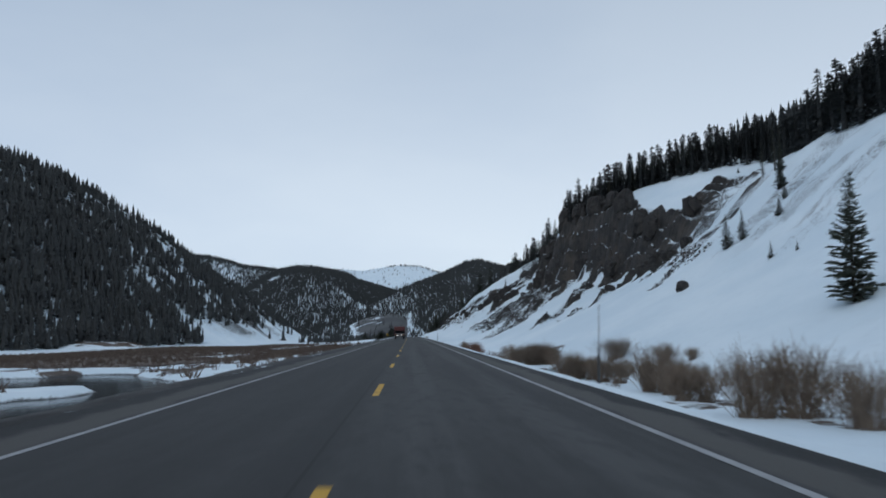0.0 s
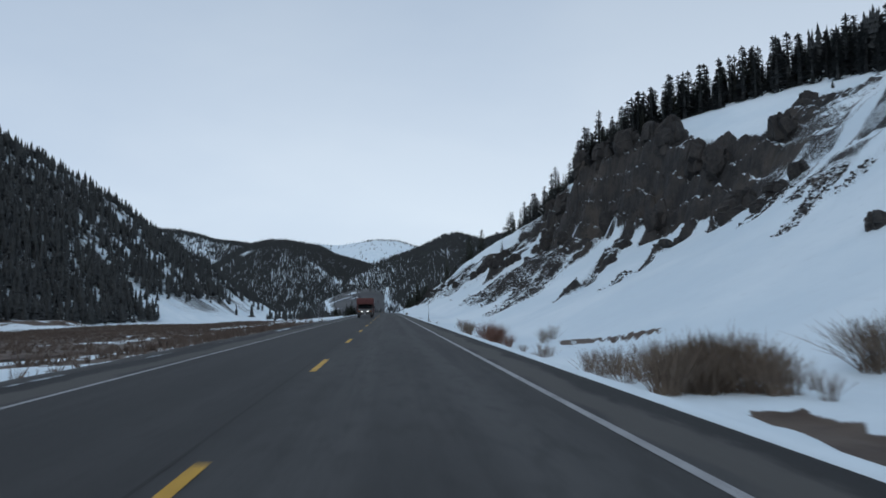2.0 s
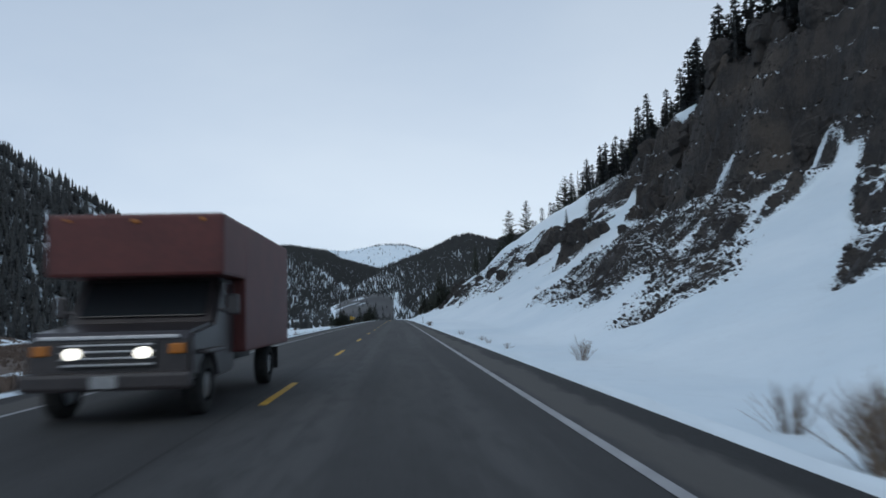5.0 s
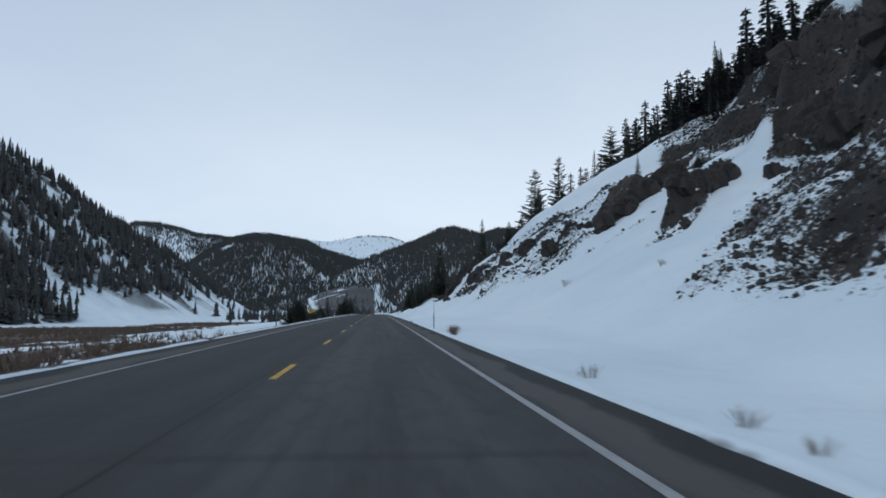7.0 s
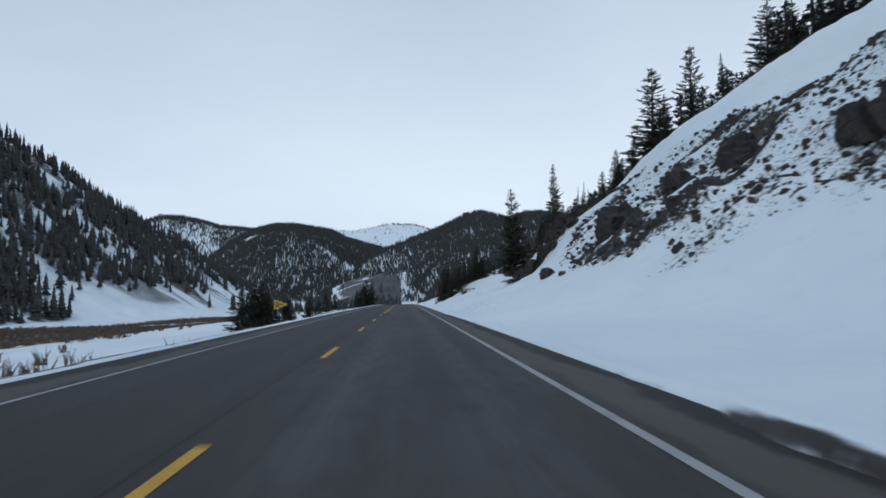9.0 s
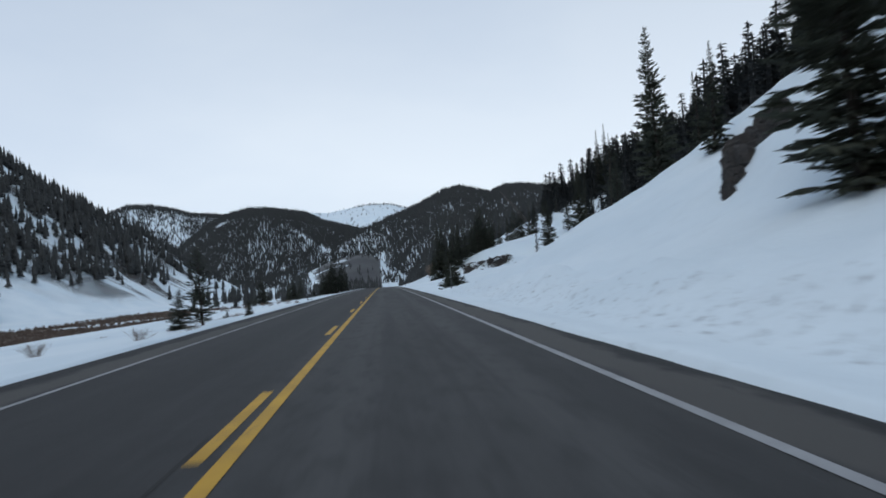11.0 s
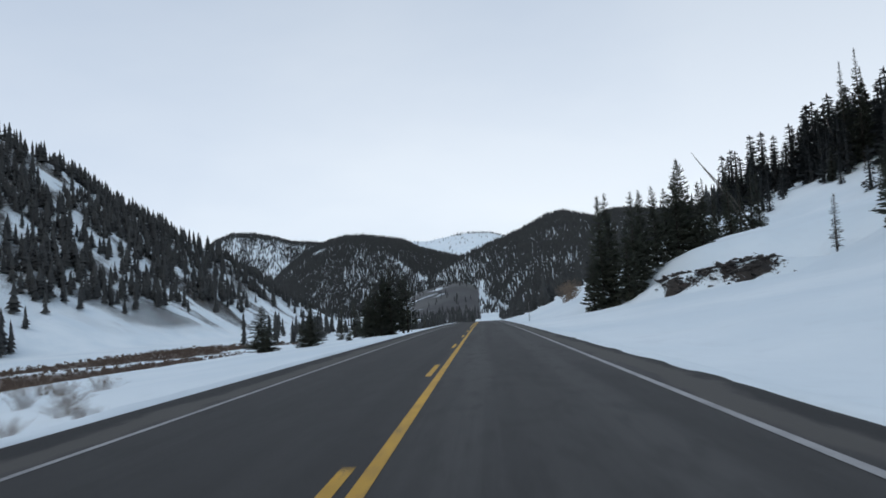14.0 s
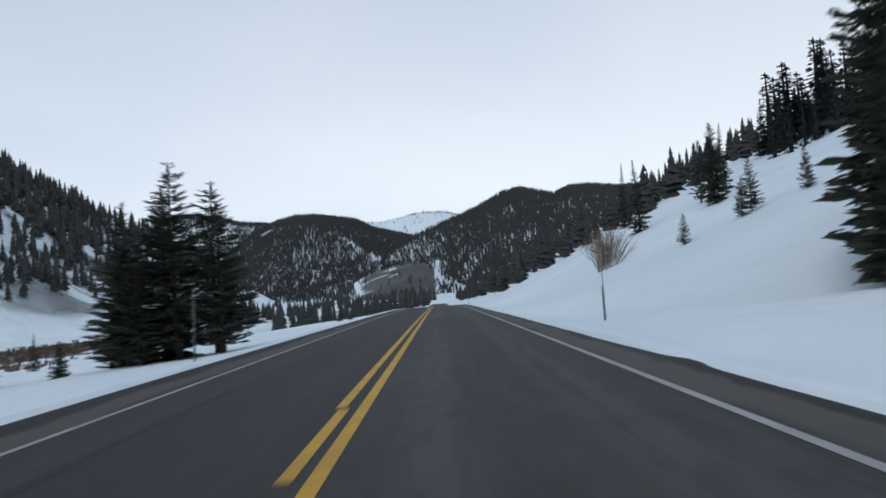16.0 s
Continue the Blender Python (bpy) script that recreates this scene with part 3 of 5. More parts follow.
def far_rock(x, y):
    """Ledges low on the western mountain, and dark stone-coloured cover under its woods."""
    base = np.interp(y, (0, 445, 700, 900, 1400, 1700), (-300, -245, -205, -172, -185, -330))
    u = base - x
    ledge = ramp(u, 5, 22) * ramp(-u, -75, -50) * ramp(y, 760, 860) * ramp(-y, -1300, -1150)
    ledge = ledge * ramp(fbm((x + y * 0.5) / 60, (y - x * 0.5) / 16, 4, 61), 0.45, 0.55)
    woods = 0.70 * ramp(u, 36, 60) * ramp(fbm(x / 25, y / 18, 4, 64), 0.36, 0.52) * (y < 1400)
    return np.clip(np.maximum(ledge * 0.8, woods), 0, 1)


def marshiness(x, y):
    v = x - road_x(y)
    w = -v - 6
    patch = fbm(x / 26, y / 40, 4, 71)
    start = 128 + 1.2 * (x + 65)
    belt = ramp(w, 20, 27) * ramp(-w, -196, -170) * ramp(y - start, 0, 14) * ramp(y, 112, 130) * ramp(-y, -640, -560)
    near = ramp(w, 1.0, 4) * ramp(-y, -345, -300) * ramp(y, 165, 195)
    m = belt * (0.72 + 0.6 * ramp(patch, 0.35, 0.55)) * (1 - 0.85 * ramp(y, 175, 215) * ramp(-w, -75, -55) * ramp(fbm(x / 16, y / 11, 4, 75), 0.43, 0.53)) + near * np.maximum(ramp(fbm(x / 9, y / 22, 4, 72), 0.40, 0.56), 0.75 * ramp(y, 170, 215) * ramp(fbm(x / 6, y / 12, 4, 72), 0.46, 0.56))
    tufts = 0.8 * ramp(w, 3, 8) * ramp(-w, -62, -45) * ramp(y, 86, 112) * ramp(-y, -185, -165) * ramp(fbm(x / 4, y / 11, 4, 74), 0.47, 0.60)
    m = np.maximum(m, tufts)
    strip = ramp(w, 60, 80) * ramp(-w, -135, -110) * ramp(y, 560, 600) * ramp(-y, -760, -700) * ramp(patch, 0.3, 0.5)
    mound = ramp(-np.hypot((x + 222) / 30, (y - 545) / 42), -1, -0.7) * ramp(fbm(x / 14, y / 9, 4, 63), 0.36, 0.46)
    m = np.maximum.reduce([m, strip, mound]) * (1 - ramp(y, 330, 400) * ramp(-w, -62, -45))
    east = ramp(v, 9, 12) * ramp(-v, -26, -20) * ramp(-y, -150, -120) * ramp(fbm(x / 5, y / 6, 3, 73), 0.58, 0.7) * 0.5 * (1 - ramp(y, 66, 72) * ramp(-y, -110, -104))
    cut = 0.62 * ramp(1.9 - np.abs(y - 140 + 1.4 * np.maximum(x - 23.5, 0) + 0.5 * np.sin(x)), 0, 0.9) * ramp(x, 19, 20.5) * ramp(-x, -30, -28)      # an earthy cut bank
    east = np.maximum.reduce([east, cut, 0.9 * ramp(river(x, y)[1], 0.30, 0.65)])
    return np.clip(np.maximum(m, east), 0, 1) * (x < 60)


def gritty(x, y):
    v = x - road_x(y)
    right = ramp(-np.abs(v - EDGE_R + 0.15 + 0.45 * ramp(y, 295, 330)), -0.30, -0.1) * 0.8
    left = ramp(-np.abs(v - EDGE_L - 0.62), -0.16, -0.06) * 0.8
    spray = 0.34 * ramp(-np.abs(v - EDGE_R), -2.5, -0.3) + 0.30 * ramp(-np.abs(v - EDGE_L), -2, -0.3)
    plough = 0.40 * ramp(y, 300, 325) * ramp(-y, -410, -396) * ramp(v, 5.3, 6.2) * ramp(-v, -11, -7.5)
    bed_w, _ = river(x, y)
    bank = 0.80 * ramp(-v, 4.62 + 0.26 * ramp(y, 110, 150), 4.82 + 0.26 * ramp(y, 110, 150)) * ramp(v, -15, -11) * (1 - ramp(y, 285, 335)) * (0.8 + 0.45 * fbm(x / 3, y / 7, 3, 76))
    return np.clip(np.maximum.reduce([right, left, spray, bank, plough, 0.9 * bed_w]), 0, 1) * (y < 900)


def sagebrush(x, y):
    """Grey brush on the knoll at the valley's end, with snow left between."""
    b = x / np.maximum(y - 396, 1)
    hill = ramp(y, 1330, 1370) * ramp(-y, -1900, -1780) * ramp(b, -0.115, -0.085) * ramp(-b, 0.000, 0.012)
    patches = fbm((x + 0.5 * y) / 70, (y - 0.6 * x) / 28, 4, 81)
    return np.clip(hill * (0.66 + 1.3 * (patches - 0.42) + 0.5 * ramp(b, -0.06, -0.02)), 0, 1)


make_ground()

# water: the river west of the road and the creek in the ditch
WATER, wtn, wtl, wtb = material("cold_still_water", 0.12)
wtb.inputs["Base Color"].default_value = (0.022, 0.023, 0.022, 1)
wtb.inputs["IOR"].default_value = 1.33
bumped(wtn, wtl, wtb, noise_node(wtn, wtl, 1.8, 4, 0.6, (1, 0.5, 1)), 0.35, 0.05)


def water_sheet(name, x0, x1, y0, y1, z, label):
    nx, ny = 12, 24
    vs = [(x0 + (x1 - x0) * i / nx, y0 + (y1 - y0) * j / ny, z) for j in range(ny + 1) for i in range(nx + 1)]
    fs = [(j * (nx + 1) + i, j * (nx + 1) + i + 1, (j + 1) * (nx + 1) + i + 1, (j + 1) * (nx + 1) + i) for j in range(ny) for i in range(nx)]
    tagged(new(name, mesh_from(name, vs, fs, WATER, True)), label, "water", kind="structure")


water_sheet("water_river", -82, -10, -25, 118, -4.75, "dark half-frozen river beside the road")
water_sheet("water_pool", -64, -36, 116, 218, -5.55, "dark strip of open marsh water")
water_sheet("water_creek", 13.0, 20.5, 75, 93, -3.32, "narrow muddy creek open between snowy banks")


# ---- the road ----
def strip(name, v0, v1, y0, y1, lift, mat, step=2.0, crown=0.0, columns=1):
    ys = np.linspace(y0, y1, max(2, int((y1 - y0) / step) + 1))
    vs, fs, uv = [], [], []
    for y in ys:
        for k in range(columns + 1):
            v = v0 + (v1 - v0) * k / columns
            vs.append((float(road_x(y)) + v, float(y), float(road_z(y)) + lift - crown * abs(v)))
            uv.append((v, float(y)))
    c = columns + 1
    for j in range(len(ys) - 1):
        for k in range(columns):
            fs.append((j * c + k, j * c + k + 1, (j + 1) * c + k + 1, (j + 1) * c + k))
    me = mesh_from(name, vs, fs, mat, True)
    lay = me.uv_layers.new(name="across")
    for lp in me.loops:
        lay.data[lp.index].uv = uv[lp.vertex_index]
    return me


def make_road():
    me = strip("road", EDGE_L, EDGE_R, -60, 1000, 0.0, ASPHALT, 2.5, columns=14)
    road = tagged(new("road", me), "grey two-lane asphalt highway with worn paint lines", "road", kind="structure")
    # the paving's thickness at both sides
    for name, v0, v1 in (("pavement_edge", EDGE_L - 0.16, EDGE_L), ("pavement_edge", EDGE_R, EDGE_R + 0.16)):
        ys = np.arange(-60, 700, 2.5)
        out = v0 < 0
        vs, fs = [], []
        for y in ys:
            x, z = float(road_x(y)), float(road_z(y))
            pair = [(x + v0, y, z - (0.16 if out else 0.0)), (x + v1, y, z - (0.0 if out else 0.16))]
            vs += pair
        fs = [(2 * j, 2 * j + 1, 2 * j + 3, 2 * j + 2) for j in range(len(ys) - 1)]
        part(name, mesh_from(name, vs, fs, TAR, True), road)
    white = "worn white edge line"
    part("edge_line", strip("edge_line", 3.76, 3.88, -60, 900, 0.006, WHITE_PAINT), road, white)
    part("edge_line", strip("edge_line", -3.47, -3.37, -60, 900, 0.006, WHITE_PAINT), road, white)
    part("centre_line", strip("centre_line", 0.03, 0.17, 336.5, 900, 0.006, YELLOW_PAINT), road, "solid yellow line")
    part("centre_line", strip("centre_line", -0.26, -0.13, 497, 900, 0.006, YELLOW_PAINT), road, "solid yellow line")
    y, k = 2.7 - 12.19 * 4, 0
    while y < 497:
        off = -0.14 if y > 330 else 0.0
        part("lane_dash", strip("lane_dash", off - 0.065, off + 0.065, y, y + 3.45, 0.006, YELLOW_PAINT, 1.2), road, "yellow paint dash")
        y += 12.19 if y < 111 else 12.7
    part("tar_seam", strip("tar_seam", -0.27, -0.23, -60, 342, 0.003, TAR), road, "dark sealed joint")
    part("tar_seam", strip("tar_seam", -2.40, -2.26, 468, 500, 0.003, TAR), road, "dark sealed crack")
    for yc in (23.1, 219.8):
        me = strip("tar_seam", -3.3, 3.7, yc, yc + 0.07, 0.003, TAR, 0.1)
        part("tar_seam", me, road, "dark sealed cross crack")
    return road


make_road()

# ---- conifers ----
def conifer(height, spread_r, seed, whorls=22, per=6, twigs=5, low=0.06, shape=0.85, droop=0.25, gap=0.1, width=1.0):
    """Trunk and crown of one conifer: limbs in whorls, each a spray of needle-bearing twigs."""
    rng = random.Random(seed)
    bend = [(rng.uniform(-1, 1) * 0.012 * height, rng.uniform(-1, 1) * 0.012 * height) for _ in range(2)]

    def axis(t):
        return Vector((bend[0][0] * math.sin(t * 2.6), bend[0][1] * math.sin(t * 3.1), t * height))
    r0 = 0.014 * height + 0.03
    trunk = tube([axis(i / 7) for i in range(8)], [r0 * (1 - 0.93 * i / 7) for i in range(8)], 7)
    vs, fs = [], []

    def leaf(p, d, side, length, w):
        """A slim bent blade that stands for a needled twig."""
        k = len(vs)
        tip = p + d * length
        mid = p + d * length * 0.45
        up = Vector((0, 0, 0.10 * length))
        vs.extend((p, mid + side * w + up * 0.3, tip - up, mid - side * w + up * 0.3, mid - up * 1.2))
        fs.extend(((k, k + 1, k + 2, k + 3), (k, k + 4, k + 2)))
    for i in range(whorls):
        t = low + (1 - low) * (i + rng.uniform(-0.3, 0.3)) / whorls
        t = min(max(t, low), 0.985)
        reach = spread_r * (1 - t) ** shape * (0.35 + 0.65 * min(1.0, (t - low) * 6 + 0.45)) + 0.03 * spread_r
        base = axis(t)
        turn = rng.uniform(0, 6.28)
        for j in range(per):
            if rng.random() < gap:
                continue
            a = turn + 6.283 * j / per + rng.uniform(-0.35, 0.35)
            out = Vector((math.cos(a), math.sin(a), 0))
            ln = reach * rng.uniform(0.45, 1.2)
            base = axis(min(max(t + rng.uniform(-0.5, 0.5) / whorls, low), 0.985))
            lift = 0.22 * t - droop * (1 - t) + rng.uniform(-0.24, 0.20)
            across = Vector((-out.y, out.x, 0))
            for q in range(twigs):
                s = (q + 0.6) / twigs
                p = base + out * ln * s * 0.86 + Vector((0, 0, ln * (lift * s + 0.18 * s * s)))
                size = ln * (0.42 - 0.18 * s) * (5.0 / (twigs + 1)) ** 0.35 + 0.05
                for sgn in (-1, 1):
                    d = (out * rng.uniform(0.5, 1.0) + across * sgn * rng.uniform(0.5, 1.0) + Vector((0, 0, lift * 0.7 + rng.uniform(-0.25, 0.2)))).normalized()
                    leaf(p, d, d.cross(Vector((0, 0, 1))).normalized(), size * rng.uniform(0.8, 1.25), size * 0.17 * width)
            d = (out + Vector((0, 0, lift + 0.2))).normalized()
            leaf(base + out * ln * 0.5 + Vector((0, 0, ln * (lift * 0.5 + 0.05))), d, across, ln * 0.6, ln * 0.09 * width)
    top = axis(1.0)
    for j in range(3):
        a = 2.09 * j
        leaf(top - Vector((0, 0, 0.10 * height)), Vector((0.05 * math.cos(a), 0.05 * math.sin(a), 1)).normalized(), Vector((-math.sin(a), math.cos(a), 0)), 0.11 * height, 0.006 * height + 0.01)
    return trunk, (vs, fs)


TREE_KINDS = {}


def tree_kind(kind, variant):
    """The shared meshes of one kind of tree, 10 m tall."""
    key = (kind, variant)
    if key not in TREE_KINDS:
        s = 100 * variant + sum(ord(c) for c in kind)
        if kind == "spruce":
            t, c = conifer(10, 1.85, s, 40, 7, 3, 0.03, 1.08, 0.30, 0.08, 1.3)
        elif kind == "thin":
            t, c = conifer(10, 1.05, s, 34, 6, 3, 0.12, 0.6, 0.25, 0.20, 1.2)
        elif kind == "pine":
            t, c = conifer(10, 2.0, s, 30, 7, 7, 0.08, 0.58, -0.02, 0.20, 0.95)
        elif kind == "near":
            t, c = conifer(10, 2.25, s, 40, 8, 8, 0.03, 0.72, 0.20, 0.14, 0.85)
        elif kind == "bushy":
            t, c = conifer(10, 5.6, s, 24, 10, 11, 0.03, 0.70, -0.10, 0.08, 0.75)
        else:
            t, c = conifer(10, 1.9, s, 34, 6, 2, 0.03, 1.08, 0.3, 0.06, 1.7)
        TREE_KINDS[key] = (mesh_from("trunk", *t, BARK, True), mesh_from("crown", *c, NEEDLES))
    return TREE_KINDS[key]


TREE_LABELS = {
    "spruce": "dark green narrow spruce on the snowy slope",
    "thin": "thin sparse dark conifer on the snowy slope",
    "pine": "open-crowned dark green pine on the snow",
    "near": "dark green conifer with layered boughs beside the road",
    "bushy": "low broad bushy young spruce beside the road",
    "wood": "dark narrow conifer at the forest edge",
}


def plant(kind, x, y, height, variant=None, turn=None, wide=1.0, group="", sink=0.15):
    rng = random.Random(int(x * 131 + y * 17))
    trunk, crown = tree_kind(kind, rng.randrange(4) if variant is None else variant)
    root = new("conifer_tree")
    s = height / 10.0
    root.matrix_basis = pose(x, y, on_ground(x, y, sink), rng.uniform(-2, 2), rng.uniform(-2, 2),
                             rng.uniform(0, 360) if turn is None else turn) @ Matrix.Diagonal((s * wide, s * wide, s, 1))
    part("trunk", trunk, root)
    part("crown", crown, root)
    return tagged(root, TREE_LABELS[kind], "tree", group)


# single trees of the eastern slope: kind, x, y, height, width
EAST_TREES = (
    ("near", 44.4, 70, 13.2, 0.95), ("spruce", 60.6, 134.6, 6.8, 1.3), ("spruce", 62.6, 132.4, 6.0, 1.2), ("spruce", 57, 111, 2.9, 1.2), ("spruce", 58, 105, 1.7, 1.3), ("thin", 84, 166, 9.8, 0.7), ("spruce", 68, 129, 4.0, 1.5), ("spruce", 92, 212, 2.5, 1.2), ("spruce", 99, 211, 2.2, 1.3),
    ("spruce", 77, 145, 7.5, 1.3), ("spruce", 84, 158, 6.5, 1.3), ("spruce", 80, 150, 4.5, 1.4), ("spruce", 73, 136, 3.5, 1.4), ("thin", 88, 168, 11, 0.9), ("thin", 91, 171, 10, 0.9),
    ("pine", 36.0, 373.5, 15.2, 1.35), ("pine", 41.5, 373, 14.6, 1.1), ("spruce", 44, 379, 4, 1.2), ("spruce", 47, 381, 4, 1.2),
    ("pine", 54.7, 376.3, 14.8, 1.35), ("thin", 60, 380, 14.5, 0.9), ("spruce", 62, 384, 10, 1.1), ("pine", 66, 388, 13.5, 1.2),
    ("spruce", 75.3, 377, 14.3, 0.9), ("spruce", 77.3, 377.6, 14.2, 0.9), ("spruce", 73.6, 360.5, 17.4, 1.0), ("spruce", 67, 347, 12.6, 0.75), ("spruce", 71.6, 356, 15, 0.95), ("spruce", 76, 364, 16, 1.0), ("spruce", 78.5, 368, 16, 1.0), ("spruce", 71.8, 378.4, 9.6, 1.15), ("spruce", 66.6, 379.6, 11.4, 0.9), ("spruce", 70, 334, 12.5, 0.9), ("spruce", 72, 329, 14, 0.9), ("spruce", 74, 340, 15, 0.9), ("spruce", 72.5, 346, 14, 0.9), ("spruce", 42.8, 303.7, 5.2, 1.5), ("spruce", 43.5, 328, 5, 1.1),
    ("near", 13.4, 353.6, 10.4, 1.05), ("near", 33, 372.5, 7.0, 1.0), ("near", 29.5, 369, 6.5, 1.1), ("pine", 32.5, 377, 6.0, 1.1), ("pine", 31.7, 384, 6.0, 1.1), ("near", 36, 368, 8.0, 1.0), ("near", 30.0, 409, 16.5, 0.72), ("spruce", 24, 384, 8.0, 1.0),
    ("bushy", 8.9, 429.8, 2.5, 1.05), ("bushy", 9.0, 420.6, 2.6, 1.1), ("bushy", 9.0, 426.2, 2.2, 1.0),
    ("thin", 36.2, 502.4, 6.2, 1.3), ("near", 36.6, 491, 10.2, 0.95), ("near", 43.5, 491, 14.5, 0.75), ("pine", 39.5, 452, 8.5, 0.9), ("spruce", 76, 571, 23, 0.75), ("spruce", 73.5, 573, 22, 0.75), ("spruce", 79, 575, 19, 0.8), ("spruce", 38, 538, 11, 0.9), ("spruce", 40.5, 541, 9.5, 0.9), ("spruce", 43, 543, 10.5, 0.9), ("spruce", 36, 540, 8.5, 0.9), ("spruce", 45.5, 546, 9.5, 1.0), ("spruce", 41, 547, 10, 0.9), ("spruce", 38.5, 546, 9, 0.9), ("spruce", 34, 541.5, 8, 0.9), ("pine", 45.5, 508.5, 7.5, 1.1), ("spruce", 50, 507, 13, 1.0),
    ("near", 12.2, 506.5, 6.6, 1.0), ("near", 13.7, 509, 13.3, 0.72), ("near", 15.1, 510.5, 13.2, 0.7),
    ("near", 15.8, 505.3, 8.2, 0.9), ("near", 17.2, 509, 12.2, 0.75), ("near", 18.9, 511, 10.6, 0.8), ("near", 20.6, 512.5, 9.8, 0.85), ("near", 22.4, 515, 9.6, 0.85), ("near", 25.5, 519, 12.6, 0.95), ("near", 24.4, 517, 11.2, 0.85), ("near", 27.6, 517.6, 8.8, 0.9), ("spruce", 29, 521, 9.2, 1.0), ("near", 27, 521, 8, 0.9),
    ("spruce", 26, 580, 9.5, 1.1), ("pine", 15.5, 533, 2.1, 1.2), ("pine", 19, 531, 3.4, 1.1), ("pine", 18.2, 530.6, 2.6, 1.1),
    ("pine", 21.4, 529, 2.6, 1.1), ("pine", 33, 577, 8, 0.9), ("spruce", 37, 580, 9, 1.0), ("near", 30, 565, 9.0, 0.9), ("spruce", 38.6, 636, 13.5, 0.9),
)
for kind, x, y, h, wide in EAST_TREES:
    plant(kind, x, y, h, wide=wide, group="trees on the eastern slope")

# trees on the west side of the road
WEST_TREES = (
    ("near", -12.4, 346, 5.0, 1.9), ("near", -13.4, 346.6, 5.0, 1.9), ("near", -12.8, 343.6, 4.3, 1.9), ("near", -10.6, 348, 2.9, 2.0), ("near", -14.2, 345, 4.6, 1.9), ("near", -11.6, 344, 3.8, 1.8), ("bushy", -8.7, 350.5, 1.5, 1.0), ("bushy", -9.9, 346, 1.6, 1.0),
    ("pine", -9.8, 378.3, 4.9, 1.15), ("near", -10.8, 377.2, 2.4, 1.6), ("near", -7.6, 380.6, 1.1, 1.6), ("near", -15.6, 411.6, 1.5, 1.9),
    ("near", -32, 532, 7.0, 1.9), ("near", -22.4, 521.3, 5.8, 1.5), ("near", -17.5, 521.7, 1.9, 1.4), ("near", -31.0, 530, 4.2, 1.2), ("near", -24, 523, 3.4, 1.3),
    ("pine", -11.7, 521, 9.2, 1.25), ("pine", -13.8, 520.5, 7.4, 1.35), ("near", -12.6, 522.5, 8.4, 1.25), ("pine", -10.4, 522.5, 8.3, 1.3), ("pine", -9.6, 520.5, 7.0, 1.3), ("near", -15.0, 523, 6.2, 1.3), ("pine", -14.6, 521.6, 5.4, 1.5), ("pine", -12.9, 519.6, 4.6, 1.6),
    ("spruce", -9.5, 566, 2.0, 1.2), ("spruce", -12, 575, 3.0, 1.2), ("spruce", -8, 284, 1.0, 1.6),
    ("spruce", -8.6, 273, 1.2, 1.6), ("spruce", -15, 316, 2.0, 1.4), ("pine", -28, 585, 8, 1.0), ("spruce", -34, 600, 9, 1.0),
    ("spruce", -40, 560, 4, 1.2),
)
for kind, x, y, h, wide in WEST_TREES:
    plant(kind, x, y, h, wide=wide, group="trees west of the road")


# the forest edge above the eastern cliffs, tree by tree
def forest_spots(count, seed, box_of, density, spacing):
    rng = np.random.default_rng(seed)
    got, cells = [], {}
    x0, x1, y0, y1 = box_of
    tries = 0
    while len(got) < count and tries < 90:
        tries += 1
        xs, ys = rng.uniform(x0, x1, 4000), rng.uniform(y0, y1, 4000)
        keep = rng.uniform(0, 1, 4000) < density(xs, ys)
        for x, y in zip(xs[keep], ys[keep]):
            c = (int(x / spacing), int(y / spacing))
            if all((x - a) ** 2 + (y - b) ** 2 > spacing**2 for i in (-1, 0, 1) for j in (-1, 0, 1) for a, b in cells.get((c[0] + i, c[1] + j), ())):
                cells.setdefault(c, []).append((x, y))
                got.append((x, y))
                if len(got) >= count:
                    break
    return np.array(got)


def rim_density(x, y):
    z = ground_z(x, y, False)
    edge = np.interp(y, (0, 160, 236, 256, 285, 318, 350, 380, 405, 430, 455, 480, 500, 530, 580, 640), (42, 44, 54, 44, 43, 38, 29, 33, 22, 10, 7.5, 8, 9.5, 12, 14, 14))
    return ramp(z, edge, edge + 3) * np.where(y > 480, ramp(x, 36, 42), ramp(x, 28, 33)) * (1 - 0.75 * ramp(y, 535, 560) * ramp(-x, -75, -60))


rim = forest_spots(170, 4, (18, 125, 60, 640), lambda x, y: rim_density(x, y) * ramp(-ground_z(x, y, False), -74, -58), 2.7)
for x, y in rim:
    rng = random.Random(int(x * 77 + y * 13))
    plant(rng.choice(("spruce", "spruce", "wood", "wood", "thin")), float(x), float(y), rng.uniform(7.5, 14.5) * (1.1 if y < 190 else 0.95 if y < 335 else 0.62 if y > 500 and x < 66 else 0.87 if y > 415 else 1.0), wide=rng.uniform(0.85, 1.2), group="forest edge trees")


